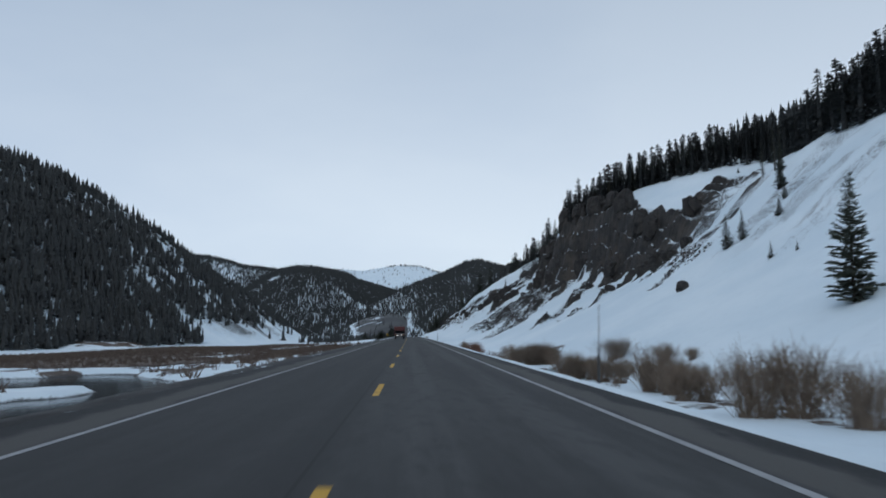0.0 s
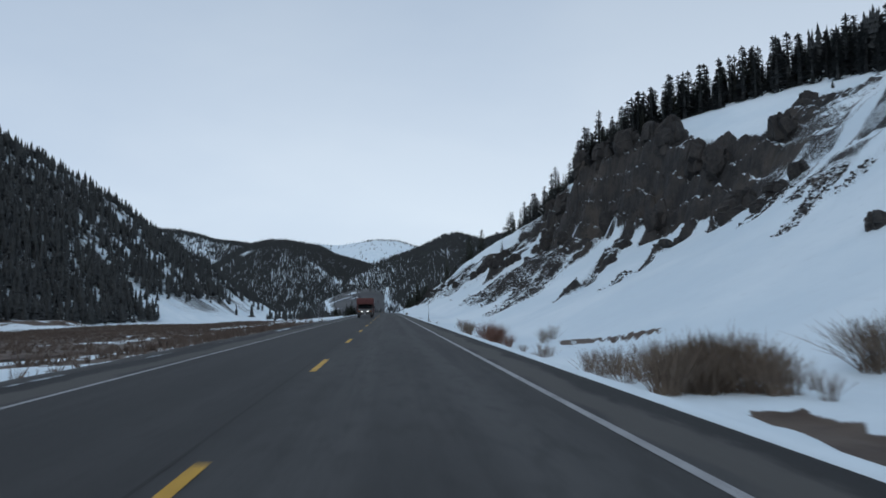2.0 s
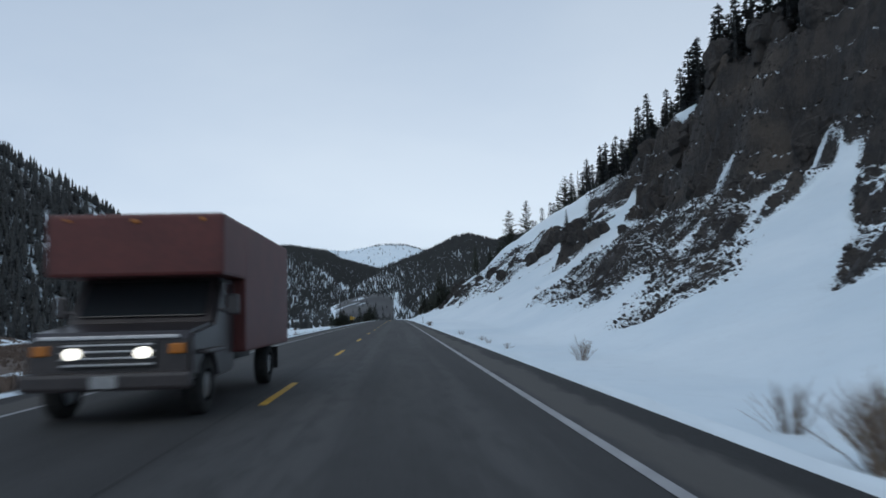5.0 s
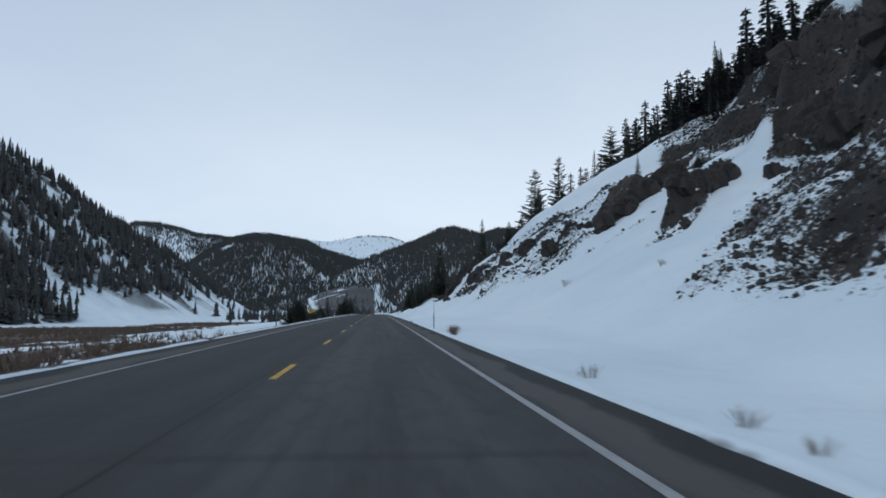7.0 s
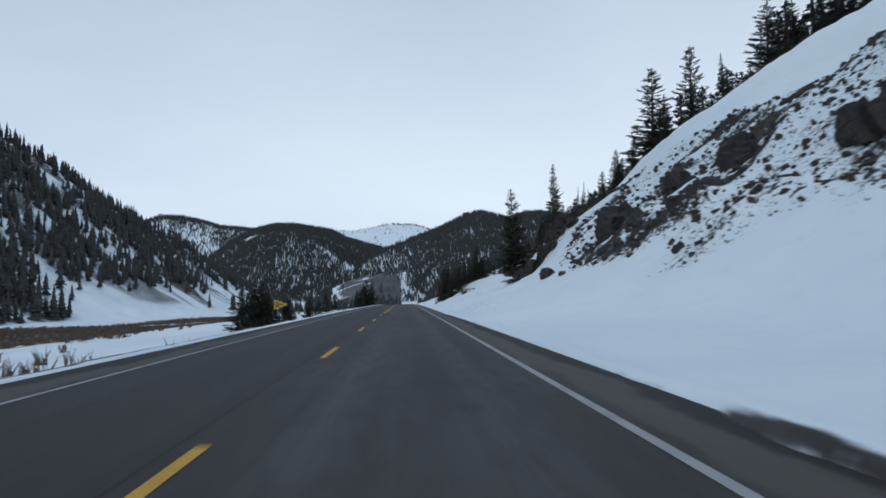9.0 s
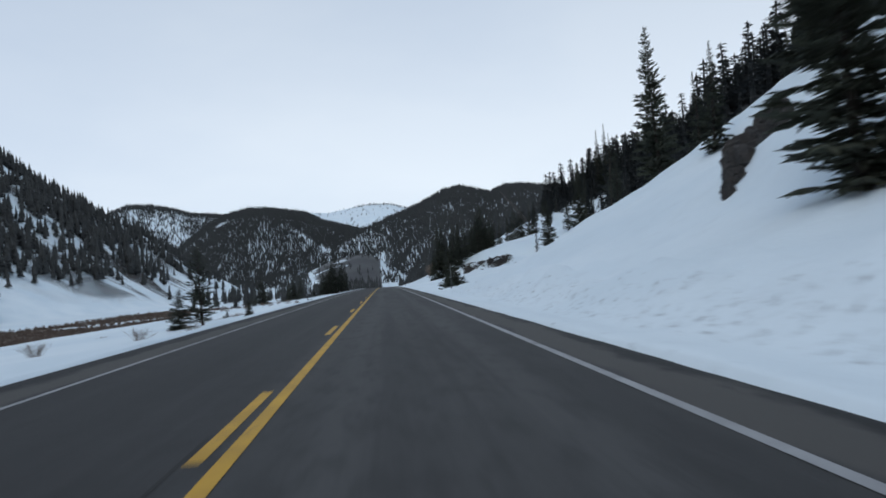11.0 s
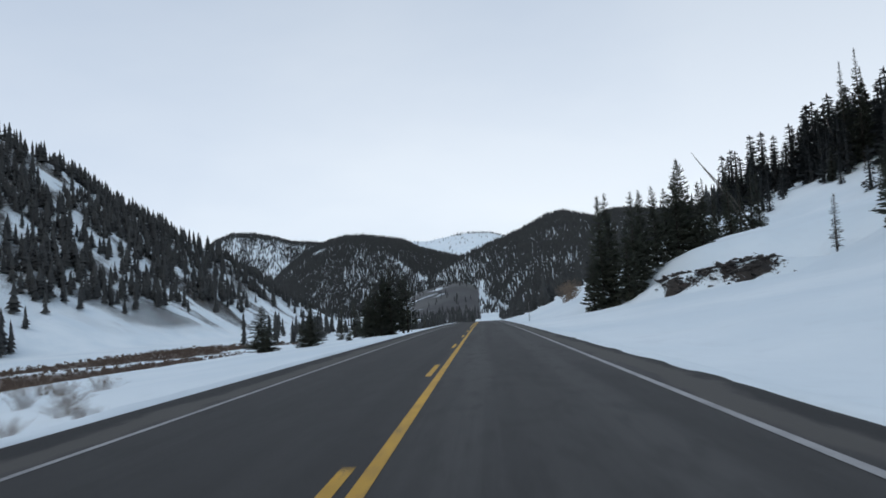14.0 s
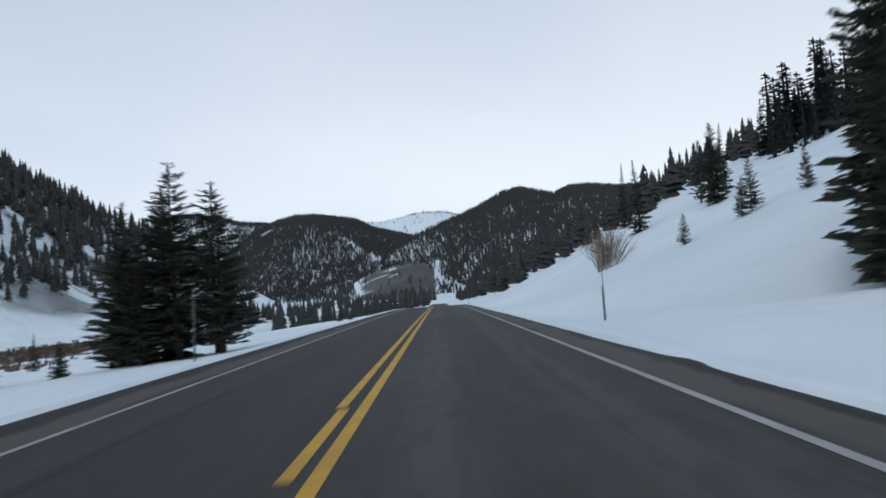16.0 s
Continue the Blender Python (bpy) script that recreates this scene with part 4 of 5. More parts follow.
# ---- forests that nobody could count ----
def forest_template(seed, tiers, sides, slim):
    """A far conifer, 1 m tall, of ragged tiers."""
    rng = random.Random(seed)
    vs, fs = [], []
    for i in range(tiers):
        z0, z1 = 0.06 + 0.88 * i / tiers, 0.06 + 0.88 * (i + 1.75) / tiers
        r = slim * (1 - 0.9 * i / tiers) * rng.uniform(0.85, 1.15)
        k = len(vs)
        turn = rng.uniform(0, 6)
        for j in range(sides):
            a = turn + 6.283 * j / sides
            q = r * rng.uniform(0.6, 1.25)
            vs.append((q * math.cos(a), q * math.sin(a), z0 + rng.uniform(-0.02, 0.03)))
        vs.append((rng.uniform(-0.01, 0.01), rng.uniform(-0.01, 0.01), min(z1, 1.0)))
        fs += [(k + j, k + (j + 1) % sides, k + sides) for j in range(sides)]
    k = len(vs)
    vs += [(0.012, 0, -0.05), (-0.008, 0.01, -0.05), (-0.008, -0.01, -0.05), (0, 0, 0.3)]
    fs += [(k, k + 1, k + 3), (k + 1, k + 2, k + 3), (k + 2, k, k + 3)]
    return np.array(vs), np.array(fs)


def forest(name, spots, heights, templates, label, mat):
    vs, fs, k = [], [], 0
    rng = np.random.default_rng(len(spots))
    zs = ground_z(spots[:, 0], spots[:, 1], False)
    for (x, y), z, h in zip(spots, zs, heights):
        tv, tf = templates[rng.integers(len(templates))]
        a, w = rng.uniform(0, 6.28), rng.uniform(0.85, 1.2) * h
        c, s = math.cos(a) * w, math.sin(a) * w
        vs.append(np.stack([tv[:, 0] * c - tv[:, 1] * s + x, tv[:, 0] * s + tv[:, 1] * c + y, tv[:, 2] * h + z - 0.2], 1))
        fs.append(tf + k)
        k += len(tv)
    me = mesh_from(name, np.concatenate(vs), np.concatenate(fs), mat)
    return tagged(new(name, me), label, "forest", kind="stuff")


def west_density(x, y):
    base = np.interp(y, (0, 445, 700, 900, 1400, 1700), (-300, -245, -205, -172, -185, -330))
    u = base - x + 26 * (fbm(x / 90, y / 45, 3, 96) - 0.5)
    clear = fbm(x / 40, y / 26, 4, 91)
    gaps = ramp(fbm((x + y) / 15, (y - x) / 11, 4, 92), 0.40, 0.52)                     # snow shows between the clumps
    d = ramp(u, 30, 52) * (0.22 + 0.78 * ramp(clear, 0.38, 0.52)) * (0.25 + 0.75 * gaps)
    d = d * (1 - 0.45 * ramp(y, 840, 930) * ramp(fbm(x / 20, y / 26, 3, 93), 0.45, 0.55))
    dense = ramp(-y, -800, -640) * ramp(u, 28, 40) * (0.35 + 0.65 * gaps)
    strays = 0.012 * ramp(u, 0, 10)
    low = 0.8 * ramp(-y, -748, -722) * ramp(u, -6, 4) * (0.35 + 0.65 * gaps)             # here the wood comes down to the marsh
    return np.clip(np.maximum.reduce([d, dense * 0.95, strays, low]) * (1 - 0.4 * ramp(y, 720, 860)), 0, 1)


def wood_template(seed):
    (tv, tf), (cv, cf) = conifer(1.0, 0.19, seed, 18, 5, 1, 0.03, 1.08, 0.3, 0.05, 2.1)
    v, f = joined(((tv, [q[:3] for q in tf if len(q) == 4] + [(q[0], q[2], q[3]) for q in tf if len(q) == 4]),
                   (cv, [q[:3] for q in cf] + [(q[0], q[2], q[3]) for q in cf if len(q) == 4])))
    return v, np.array(f)


NEAR_T = [forest_template(s, 8, 6, 0.175 + 0.03 * (s % 3)) for s in range(6)]
FAR_T = [forest_template(s + 20, 3, 5, 0.15) for s in range(5)]
spots = forest_spots(6300, 6, (-480, -140, 330, 1420), west_density, 2.9)
forest("forest_west", spots, np.random.default_rng(3).uniform(9, 19, len(spots)), NEAR_T, "dense dark conifer forest on the western mountainside", FAR_NEEDLES)


def ridge_density(name):
    far, depth, rows = RIDGES[name]

    def density(x, y):
        z = ridge(name, x, y)
        on = np.abs(z - ground_z(x, y, False)) < 1.0
        b = x / np.maximum(y - 396, 1)
        crest = np.interp(b, [r[0] for r in rows], [r[1] for r in rows]) * (far - 396)
        up = (z + 14) / np.maximum(crest + 14, 1)                # 0 at the foot, 1 on the crest
        inside = (b > rows[0][0]) & (b < min(rows[-1][0], 0.40)) & (z > -8)
        streak = fbm(x / 15, y / 75, 4, 95 + len(name))
        broad = fbm(x / 110, y / 130, 3, 105 + len(name))
        if name == "middle":          # a dense cap that widens to the east, open streaks below
            lo = 0.86 - 0.34 * ramp(b, -0.17, -0.07)
            d = 0.10 + 0.85 * ramp(streak + 0.5 * (broad - 0.5), 0.47, 0.58)
            d = np.maximum(d, ramp(up, lo - 0.03, lo + 0.03)) * (1 - 0.9 * ramp(-np.abs(up - lo + 0.07), -0.05, -0.02) * ramp(b, -0.16, -0.13))
            d = d * (1 - ramp(-np.hypot((b + 0.222) / 0.016, (up - 0.86) / 0.06), -1, -0.6))
        elif name == "east":          # speckled snow, close woods on the crest and the foot
            d = 0.22 + 0.75 * ramp(streak + 0.7 * (broad - 0.5), 0.41, 0.53)
            d = np.maximum.reduce([d, ramp(up, 0.88, 0.95), 0.9 * ramp(-up, -0.36, -0.26) * ramp(b, -0.005, 0.02)])
            d = d * (1 - 0.9 * ramp(-np.hypot((b - 0.000) / 0.016, (up - 0.30) / 0.14), -1, -0.7))
        elif name == "west":
            d = np.maximum(0.12 + 0.6 * ramp(streak, 0.46, 0.60), ramp(up, 0.90, 0.96))
        elif name == "grey":
            d = 0.012 + 0.35 * ramp(-b, 0.105, 0.12) + 0.9 * ramp(-up, -0.2, -0.05) + 0.5 * ramp(b, -0.004, 0.010) * ramp(streak, 0.40, 0.55)
        else:
            d = 0.03 + 0.6 * ramp(streak, 0.55, 0.66) * ramp(-up, -0.80, -0.55) + 0.5 * ramp(-b, 0.08, 0.11) * ramp(streak, 0.45, 0.55) + 0.7 * ramp(up, 0.965, 0.985) * ramp(b, -0.045, -0.03)
        return np.clip(d, 0, 1) * on * inside
    return density


for name, count, span, hs in (("east", 15000, (-220, 800, 1250, 2320), (9, 17)), ("middle", 15000, (-900, 40, 1800, 2740), (9, 17)),
                              ("west", 8000, (-1350, -250, 2300, 3340), (10, 17)), ("grey", 420, (-230, 110, 1330, 1760), (6, 11)), ("white", 2200, (-800, 600, 3200, 4320), (9, 15))):
    spots = forest_spots(count, 11 + count, span, ridge_density(name), 4.2)
    if len(spots):
        forest("forest_" + name, spots, np.random.default_rng(count).uniform(*hs, len(spots)), FAR_T, "distant conifers on a snowy mountain ridge", FAR_NEEDLES)


def floor_density(x, y):
    east = ramp(x, 14, 24) * ramp(y, 650, 720)
    west = ramp(-x, 4, 14) * ramp(y, 640, 720) * ramp(fbm(x / 30, y / 40, 3, 99), 0.42, 0.55)
    return np.clip(east * 0.9 + west * 0.7, 0, 1) * (ground_z(x, y, False) > -20)


spots = forest_spots(1500, 19, (-130, 230, 640, 1420), floor_density, 4.0)
valley_h = np.random.default_rng(8).uniform(7, 14, len(spots))
open_view = (spots[:, 0] < 6) & (spots[:, 0] > -0.2 * (spots[:, 1] - 396))       # lower growth before the knoll
valley_h = np.where(open_view, np.clip(0.0 - ground_z(spots[:, 0], spots[:, 1], False), 2.0, 14) * np.random.default_rng(9).uniform(0.6, 1.05, len(spots)), valley_h)
forest("forest_valley", spots, valley_h, NEAR_T, "dark conifers along the narrowing valley floor", FAR_NEEDLES)

WOOD_T = [wood_template(s) for s in range(5)]
WIDE_T = [forest_template(s + 40, 9, 7, 0.15 + 0.015 * (s % 3)) for s in range(6)]
spots = forest_spots(5200, 29, (45, 230, 40, 640), lambda x, y: rim_density(x, y) * np.maximum(ramp(ground_z(x, y, False), 30, 46), ramp(y, 400, 430) * ramp(x, 40, 48)) * (1 - 0.6 * ramp(y, 405, 430) * ramp(-x, -110, -80)), 2.4)
rim_scale = np.where((spots[:, 1] > 500) & (spots[:, 0] < 66), 0.55, np.where(spots[:, 1] > 415, 0.9, np.where(spots[:, 1] < 190, 1.05, np.where(spots[:, 1] < 335, 0.95, 0.95))))
rim_scale = rim_scale * np.where((spots[:, 1] > 540) & (spots[:, 0] > 70), 1.25, 1.0)
rim_h = np.random.default_rng(5).uniform(8.5, 16, len(spots)) * rim_scale
front = spots[:, 0] < np.interp(spots[:, 1], (40, 150, 240, 300, 340, 400, 480, 640), (112, 112, 120, 96, 90, 96, 112, 124))
forest("forest_rim", spots[front], rim_h[front], WOOD_T, "dense dark spruce wood above the cliffs", FAR_NEEDLES)
forest("forest_heights", spots[~front], rim_h[~front], WIDE_T, "dense dark spruce wood on the upper slope", FAR_NEEDLES)

# ---- broken rock ----
def block(rng, joint=0.0):
    """One angular block: the hull of points strewn near a box's corners."""
    bm = bmesh.new()
    for k in range(8):
        for _ in range(2):
            bm.verts.new([((k >> i & 1) * 2 - 1) * rng.uniform(0.55, 1.0) for i in range(3)])
    hull = bmesh.ops.convex_hull(bm, input=bm.verts)
    for p in [p for p in bm.verts if not p.link_faces]:
        bm.verts.remove(p)
    bm.verts.index_update()
    v, f = np.array([p.co[:] for p in bm.verts]), [tuple(p.index for p in q.verts) for q in bm.faces]
    bm.free()
    return v, f


BLOCKS = [block(random.Random(s)) for s in range(14)]


def crag_mesh(seed, blocks=26):
    """A fractured crag, about 1 m in each half size: the outer skin of many jointed blocks grown together."""
    rng = random.Random(seed)
    joint = Matrix.Rotation(rng.uniform(-0.35, 0.35), 3, "X") @ Matrix.Rotation(rng.uniform(-0.35, 0.35), 3, "Y") @ Matrix.Rotation(rng.uniform(0, 3), 3, "Z")
    bm = bmesh.new()
    bmesh.ops.create_icosphere(bm, subdivisions=5, radius=1.0)
    ways = np.array([v.co[:] for v in bm.verts])
    reach = np.full(len(ways), 0.1)
    for _ in range(blocks):
        centre = Vector([rng.gauss(0, 0.36) for _ in range(3)])
        turn = joint @ Matrix.Rotation(rng.gauss(0, 0.16), 3, "X") @ Matrix.Rotation(rng.gauss(0, 0.16), 3, "Y")
        exit_at = np.full(len(ways), 9.0)
        for k in range(9):
            if k < 6:
                n, h = turn @ Vector([(1 if k % 2 else -1) * (k // 2 == i) for i in range(3)]), rng.uniform(0.20, 0.55)
            else:
                n, h = Vector([rng.uniform(-1, 1) for _ in range(3)]).normalized(), rng.uniform(0.30, 0.55)
            cos = ways @ np.array(n)
            exit_at = np.where(cos > 1e-3, np.minimum(exit_at, max(0.06, n.dot(centre) + h) / np.maximum(cos, 1e-3)), exit_at)
        reach = np.maximum(reach, exit_at)
    for v, r in zip(bm.verts, reach):
        v.co *= min(float(r), 1.25) * (1 + 0.05 * noise.noise(v.co * 7.0 + Vector((seed, 0, 0))))
    return mesh_of(bm, "rock_outcrop", STONE)


ROCKS = [crag_mesh(s) for s in range(5)]


def outcrop(x, y, sx, sy, sz, turn=0.0, variant=0, lean=0.0, label="dark craggy rock outcrop jutting from the snow slope"):
    ob = new("rock_outcrop", ROCKS[variant % 5])
    ob.matrix_basis = pose(x, y, on_ground(x, y) + sz * 0.15, lean, 0, turn) @ Matrix.Diagonal((sx, sy, sz, 1))
    return tagged(ob, label, "rock", "outcrops on the eastern slope")


# x, y, half sizes, turn: the crag by the roadside spruce, then ribs along the cliff's foot
OUTCROPS = (
    (13.5, 349.3, 0.8, 0.8, 0.9, 10, 0), (14.5, 349.8, 0.9, 0.8, 1.2, 40, 1), (15.6, 349.2, 1.0, 0.8, 1.2, 75, 2), (16.7, 349.7, 1.0, 0.9, 1.4, 20, 3), (17.9, 349.2, 0.9, 0.8, 1.0, 60, 4), (19.4, 348.6, 0.9, 0.8, 0.7, 5, 1), (16.2, 347.4, 0.7, 0.7, 0.6, 33, 0), (18.4, 347.0, 0.8, 0.7, 0.5, 90, 2), (21.0, 347.6, 0.8, 0.7, 0.5, 70, 3),
    (14.9, 364.2, 0.22, 0.4, 0.5, 12, 2), (15.7, 364.9, 0.3, 0.4, 0.6, 60, 0), (12.4, 331.2, 0.5, 0.7, 0.6, 20, 2),
    (16.6, 366.3, 0.55, 0.9, 0.8, 30, 1), (17.7, 367.8, 0.6, 0.9, 0.9, 75, 3), (22.2, 374.2, 0.7, 1.0, 0.9, 40, 0), (23.6, 375.8, 0.8, 1.2, 1.2, 60, 2), (25.0, 377.6, 0.75, 1.1, 1.2, 20, 4), (26.2, 379.2, 0.6, 0.9, 1.0, 50, 1),
    (49.5, 129.0, 1.3, 1.1, 1.2, 30, 1), (35.0, 291.5, 1.6, 1.3, 1.5, 30, 0), (37.6, 293.2, 1.7, 1.4, 1.9, 80, 3), (40.4, 295.6, 1.8, 1.4, 2.0, 120, 1), (43.0, 297.4, 1.8, 1.4, 2.1, 10, 2), (46.0, 291.0, 1.3, 1.2, 1.4, 10, 4),
    (58.5, 168.5, 1.7, 1.3, 1.3, 60, 3), (62.5, 170.5, 1.9, 1.4, 1.6, 10, 0), (68.0, 173.0, 2.0, 1.5, 1.8, 45, 4),
    (56.0, 201.0, 1.6, 1.1, 1.1, 25, 2), (60.5, 204.5, 1.7, 1.2, 1.3, 70, 0), (51.0, 219.5, 1.6, 1.1, 1.1, 40, 3), (57.0, 226.5, 1.8, 1.2, 1.3, 50, 4),
    (30.0, 303.5, 1.7, 1.4, 1.7, 80, 1), (33.0, 304.0, 1.8, 1.5, 2.0, 35, 0), (36.0, 305.6, 1.8, 1.6, 2.1, 5, 2), (39.0, 307.8, 1.9, 1.6, 2.2, 50, 3), (42.0, 310.0, 1.8, 1.5, 2.0, 95, 4), (24.5, 309.0, 1.4, 1.3, 1.5, 20, 4),
    (20.0, 318.0, 1.2, 1.3, 1.4, 60, 1), (16.5, 327.0, 1.1, 1.3, 1.3, 10, 2), (19.0, 334.0, 1.2, 1.4, 1.5, 40, 0), (24.0, 322.0, 1.4, 1.3, 1.6, 75, 3), (21.5, 327.0, 1.1, 1.2, 1.3, 30, 1),
)
for x, y, sx, sy, sz, turn, k in OUTCROPS:
    outcrop(x, y, sx, sy, sz, turn, k)
BUTTRESSES = (     # the same, along the main face
    (64.5, 266, 3.0, 3.4, 4.6, 20, 0), (61, 277, 2.8, 3.2, 4.4, 65, 1), (57.5, 287, 2.8, 3.0, 4.2, 110, 2), (55.5, 297, 2.6, 3.0, 3.8, 30, 3), (67.5, 255, 3.0, 3.2, 4.6, 80, 4),
    (70, 244, 3.0, 3.2, 4.8, 10, 1), (70.5, 233, 3.2, 3.0, 4.6, 55, 3), (72, 221, 3.0, 2.8, 4.4, 100, 0), (71.5, 211, 3.0, 2.8, 4.0, 40, 2), (79, 196, 3.2, 2.6, 3.6, 15, 4),
    (87, 203, 3.4, 2.6, 3.4, 70, 1), (66, 189, 2.8, 2.4, 3.0, 35, 0), (60, 181, 2.6, 2.2, 2.6, 85, 3), (63.5, 225, 2.4, 2.4, 3.0, 5, 2), (60, 248, 2.4, 2.6, 3.2, 50, 4), (58.5, 309, 2.6, 2.8, 3.4, 95, 1),
    (51, 251, 2.6, 2.2, 2.4, 25, 0), (53, 272, 2.2, 2.2, 2.6, 60, 2), (51.5, 288, 2.2, 2.4, 2.8, 15, 4), (93, 211, 3.0, 2.4, 2.8, 45, 2),
)
for x, y, sx, sy, sz, turn, k in BUTTRESSES:
    outcrop(x, y, sx, sy, sz, turn, k, label="dark fractured rock buttress standing out of the cliff")


def strewn(name, seed, area, count, chance, size, label, squash=(1, 1, 1)):
    """Loose angular blocks strewn where the slope is stony."""
    rng = np.random.default_rng(seed)
    xs, ys = rng.uniform(area[0], area[1], 90000), rng.uniform(area[2], area[3], 90000)
    keep = rng.uniform(0, 1, 90000) < chance(rockiness(xs, ys))
    xs, ys = xs[keep][:count], ys[keep][:count]
    zs = ground_z(xs, ys)
    vs, fs, k = [], [], 0
    for x, y, z in zip(xs, ys, zs):
        bv, bf = BLOCKS[rng.integers(len(BLOCKS))]
        s = size[0] + (size[1] - size[0]) * rng.uniform() ** 3
        m = np.array(Matrix.Rotation(rng.normal(0, 0.35), 3, "X") @ Matrix.Rotation(rng.normal(0, 0.35), 3, "Y") @ Matrix.Rotation(rng.uniform(0, 6.28), 3, "Z"))
        vs.append((bv * s * np.array(squash)) @ m.T + np.array((x, y, z + 0.1 * s)))
        fs.extend([tuple(i + k for i in q) for q in bf])
        k += len(bv)
    me = mesh_from(name, np.concatenate(vs), fs, STONE)
    tagged(new(name, me), label, "rubble", kind="stuff")


strewn("talus_rubble", 77, (12, 64, 145, 375), 21000, lambda r: np.where(r < 0.92, np.clip(r * 1.3 - 0.08, 0, 0.9), 0.3), (0.06, 0.25), "dark angular rubble strewn down the snowy slope")
strewn("ledge_slabs", 79, (18, 31.5, 496, 512), 520, lambda r: r * 2, (0.08, 0.34), "flat dark slabs along a low snowy ledge", (1.6, 0.9, 0.35))


# ---- leafless shrubs ----
def shrub_mesh(seed, stems, height, spread_r, mat, fork=3, thick=0.010, name="willow_shrub"):
    """Many slim stems that rise and fan out from one stool, with side twigs."""
    rng = random.Random(seed)
    vs, fs = [], []

    def rod(p, q, r0, r1, bow):
        k = len(vs)
        m = (p + q) / 2 + bow
        d = (q - p).normalized()
        a = d.orthogonal().normalized()
        b = d.cross(a)
        for c, r in ((p, r0), (m, (r0 + r1) / 2), (q, r1)):
            for w in (0.0, 2.09, 4.19):
                vs.append(c + (a * math.cos(w) + b * math.sin(w)) * r)
        for i in (0, 3):
            for j in range(3):
                n = (j + 1) % 3
                fs.append((k + i + j, k + i + n, k + i + 3 + n, k + i + 3 + j))
        return m
    for _ in range(stems):
        a, e = rng.uniform(0, 6.28), abs(rng.gauss(0, 0.5))
        out = Vector((math.cos(a), math.sin(a), 0))
        p = out * spread_r * 0.38 * rng.random() ** 0.5
        ln = height * rng.uniform(0.6, 1.05)
        q = p + Vector((out.x * spread_r * min(e, 1.1), out.y * spread_r * min(e, 1.1), ln * (1 - 0.22 * min(e, 1.5))))
        m = rod(p - Vector((0, 0, 0.15)), q, thick, thick * 0.3, out * 0.10 * spread_r * -1)
        for _ in range(fork):
            s = rng.uniform(0.3, 0.85)
            w = p.lerp(q, s)
            d = (q - p).normalized() + Vector((rng.uniform(-0.6, 0.6), rng.uniform(-0.6, 0.6), rng.uniform(0, 0.3)))
            rod(w, w + d.normalized() * height * rng.uniform(0.16, 0.38), thick * 0.5, thick * 0.2, Vector((0, 0, 0)))
    return mesh_from(name, vs, fs, mat)


SHRUBS = {
    "tall": [shrub_mesh(s, 190, 1.75, 1.05, WILLOW, 4, 0.010) for s in range(3)],
    "red": [shrub_mesh(s + 5, 150, 1.75, 1.05, WILLOW_RED, 4, 0.009) for s in range(2)],
    "sparse": [shrub_mesh(s + 9, 46, 1.3, 0.8, WILLOW, 3, 0.010) for s in range(3)],
    "low": [shrub_mesh(s + 19, 30, 0.55, 0.42, WILLOW, 2, 0.007) for s in range(3)],
}
SHRUB_LABELS = {"red": "dense leafless reddish willow shrub in roadside snow", "tall": "dense leafless brown willow shrub in roadside snow", "sparse": "sparse leafless grey-brown shrub in the snow",
                "low": "small tuft of bare twigs in the snow"}


def shrub(kind, x, y, s=1.0, wide=1.0, variant=None):
    rng = random.Random(int(x * 311 + y * 7))
    ob = new("willow_shrub", SHRUBS[kind][rng.randrange(len(SHRUBS[kind])) if variant is None else variant])
    ob.matrix_basis = pose(x, y, on_ground(x, y, 0.03), 0, 0, rng.uniform(0, 360)) @ Matrix.Diagonal((s * wide, s * wide, s, 1))
    return tagged(ob, SHRUB_LABELS[kind], "shrub", "roadside shrubs")


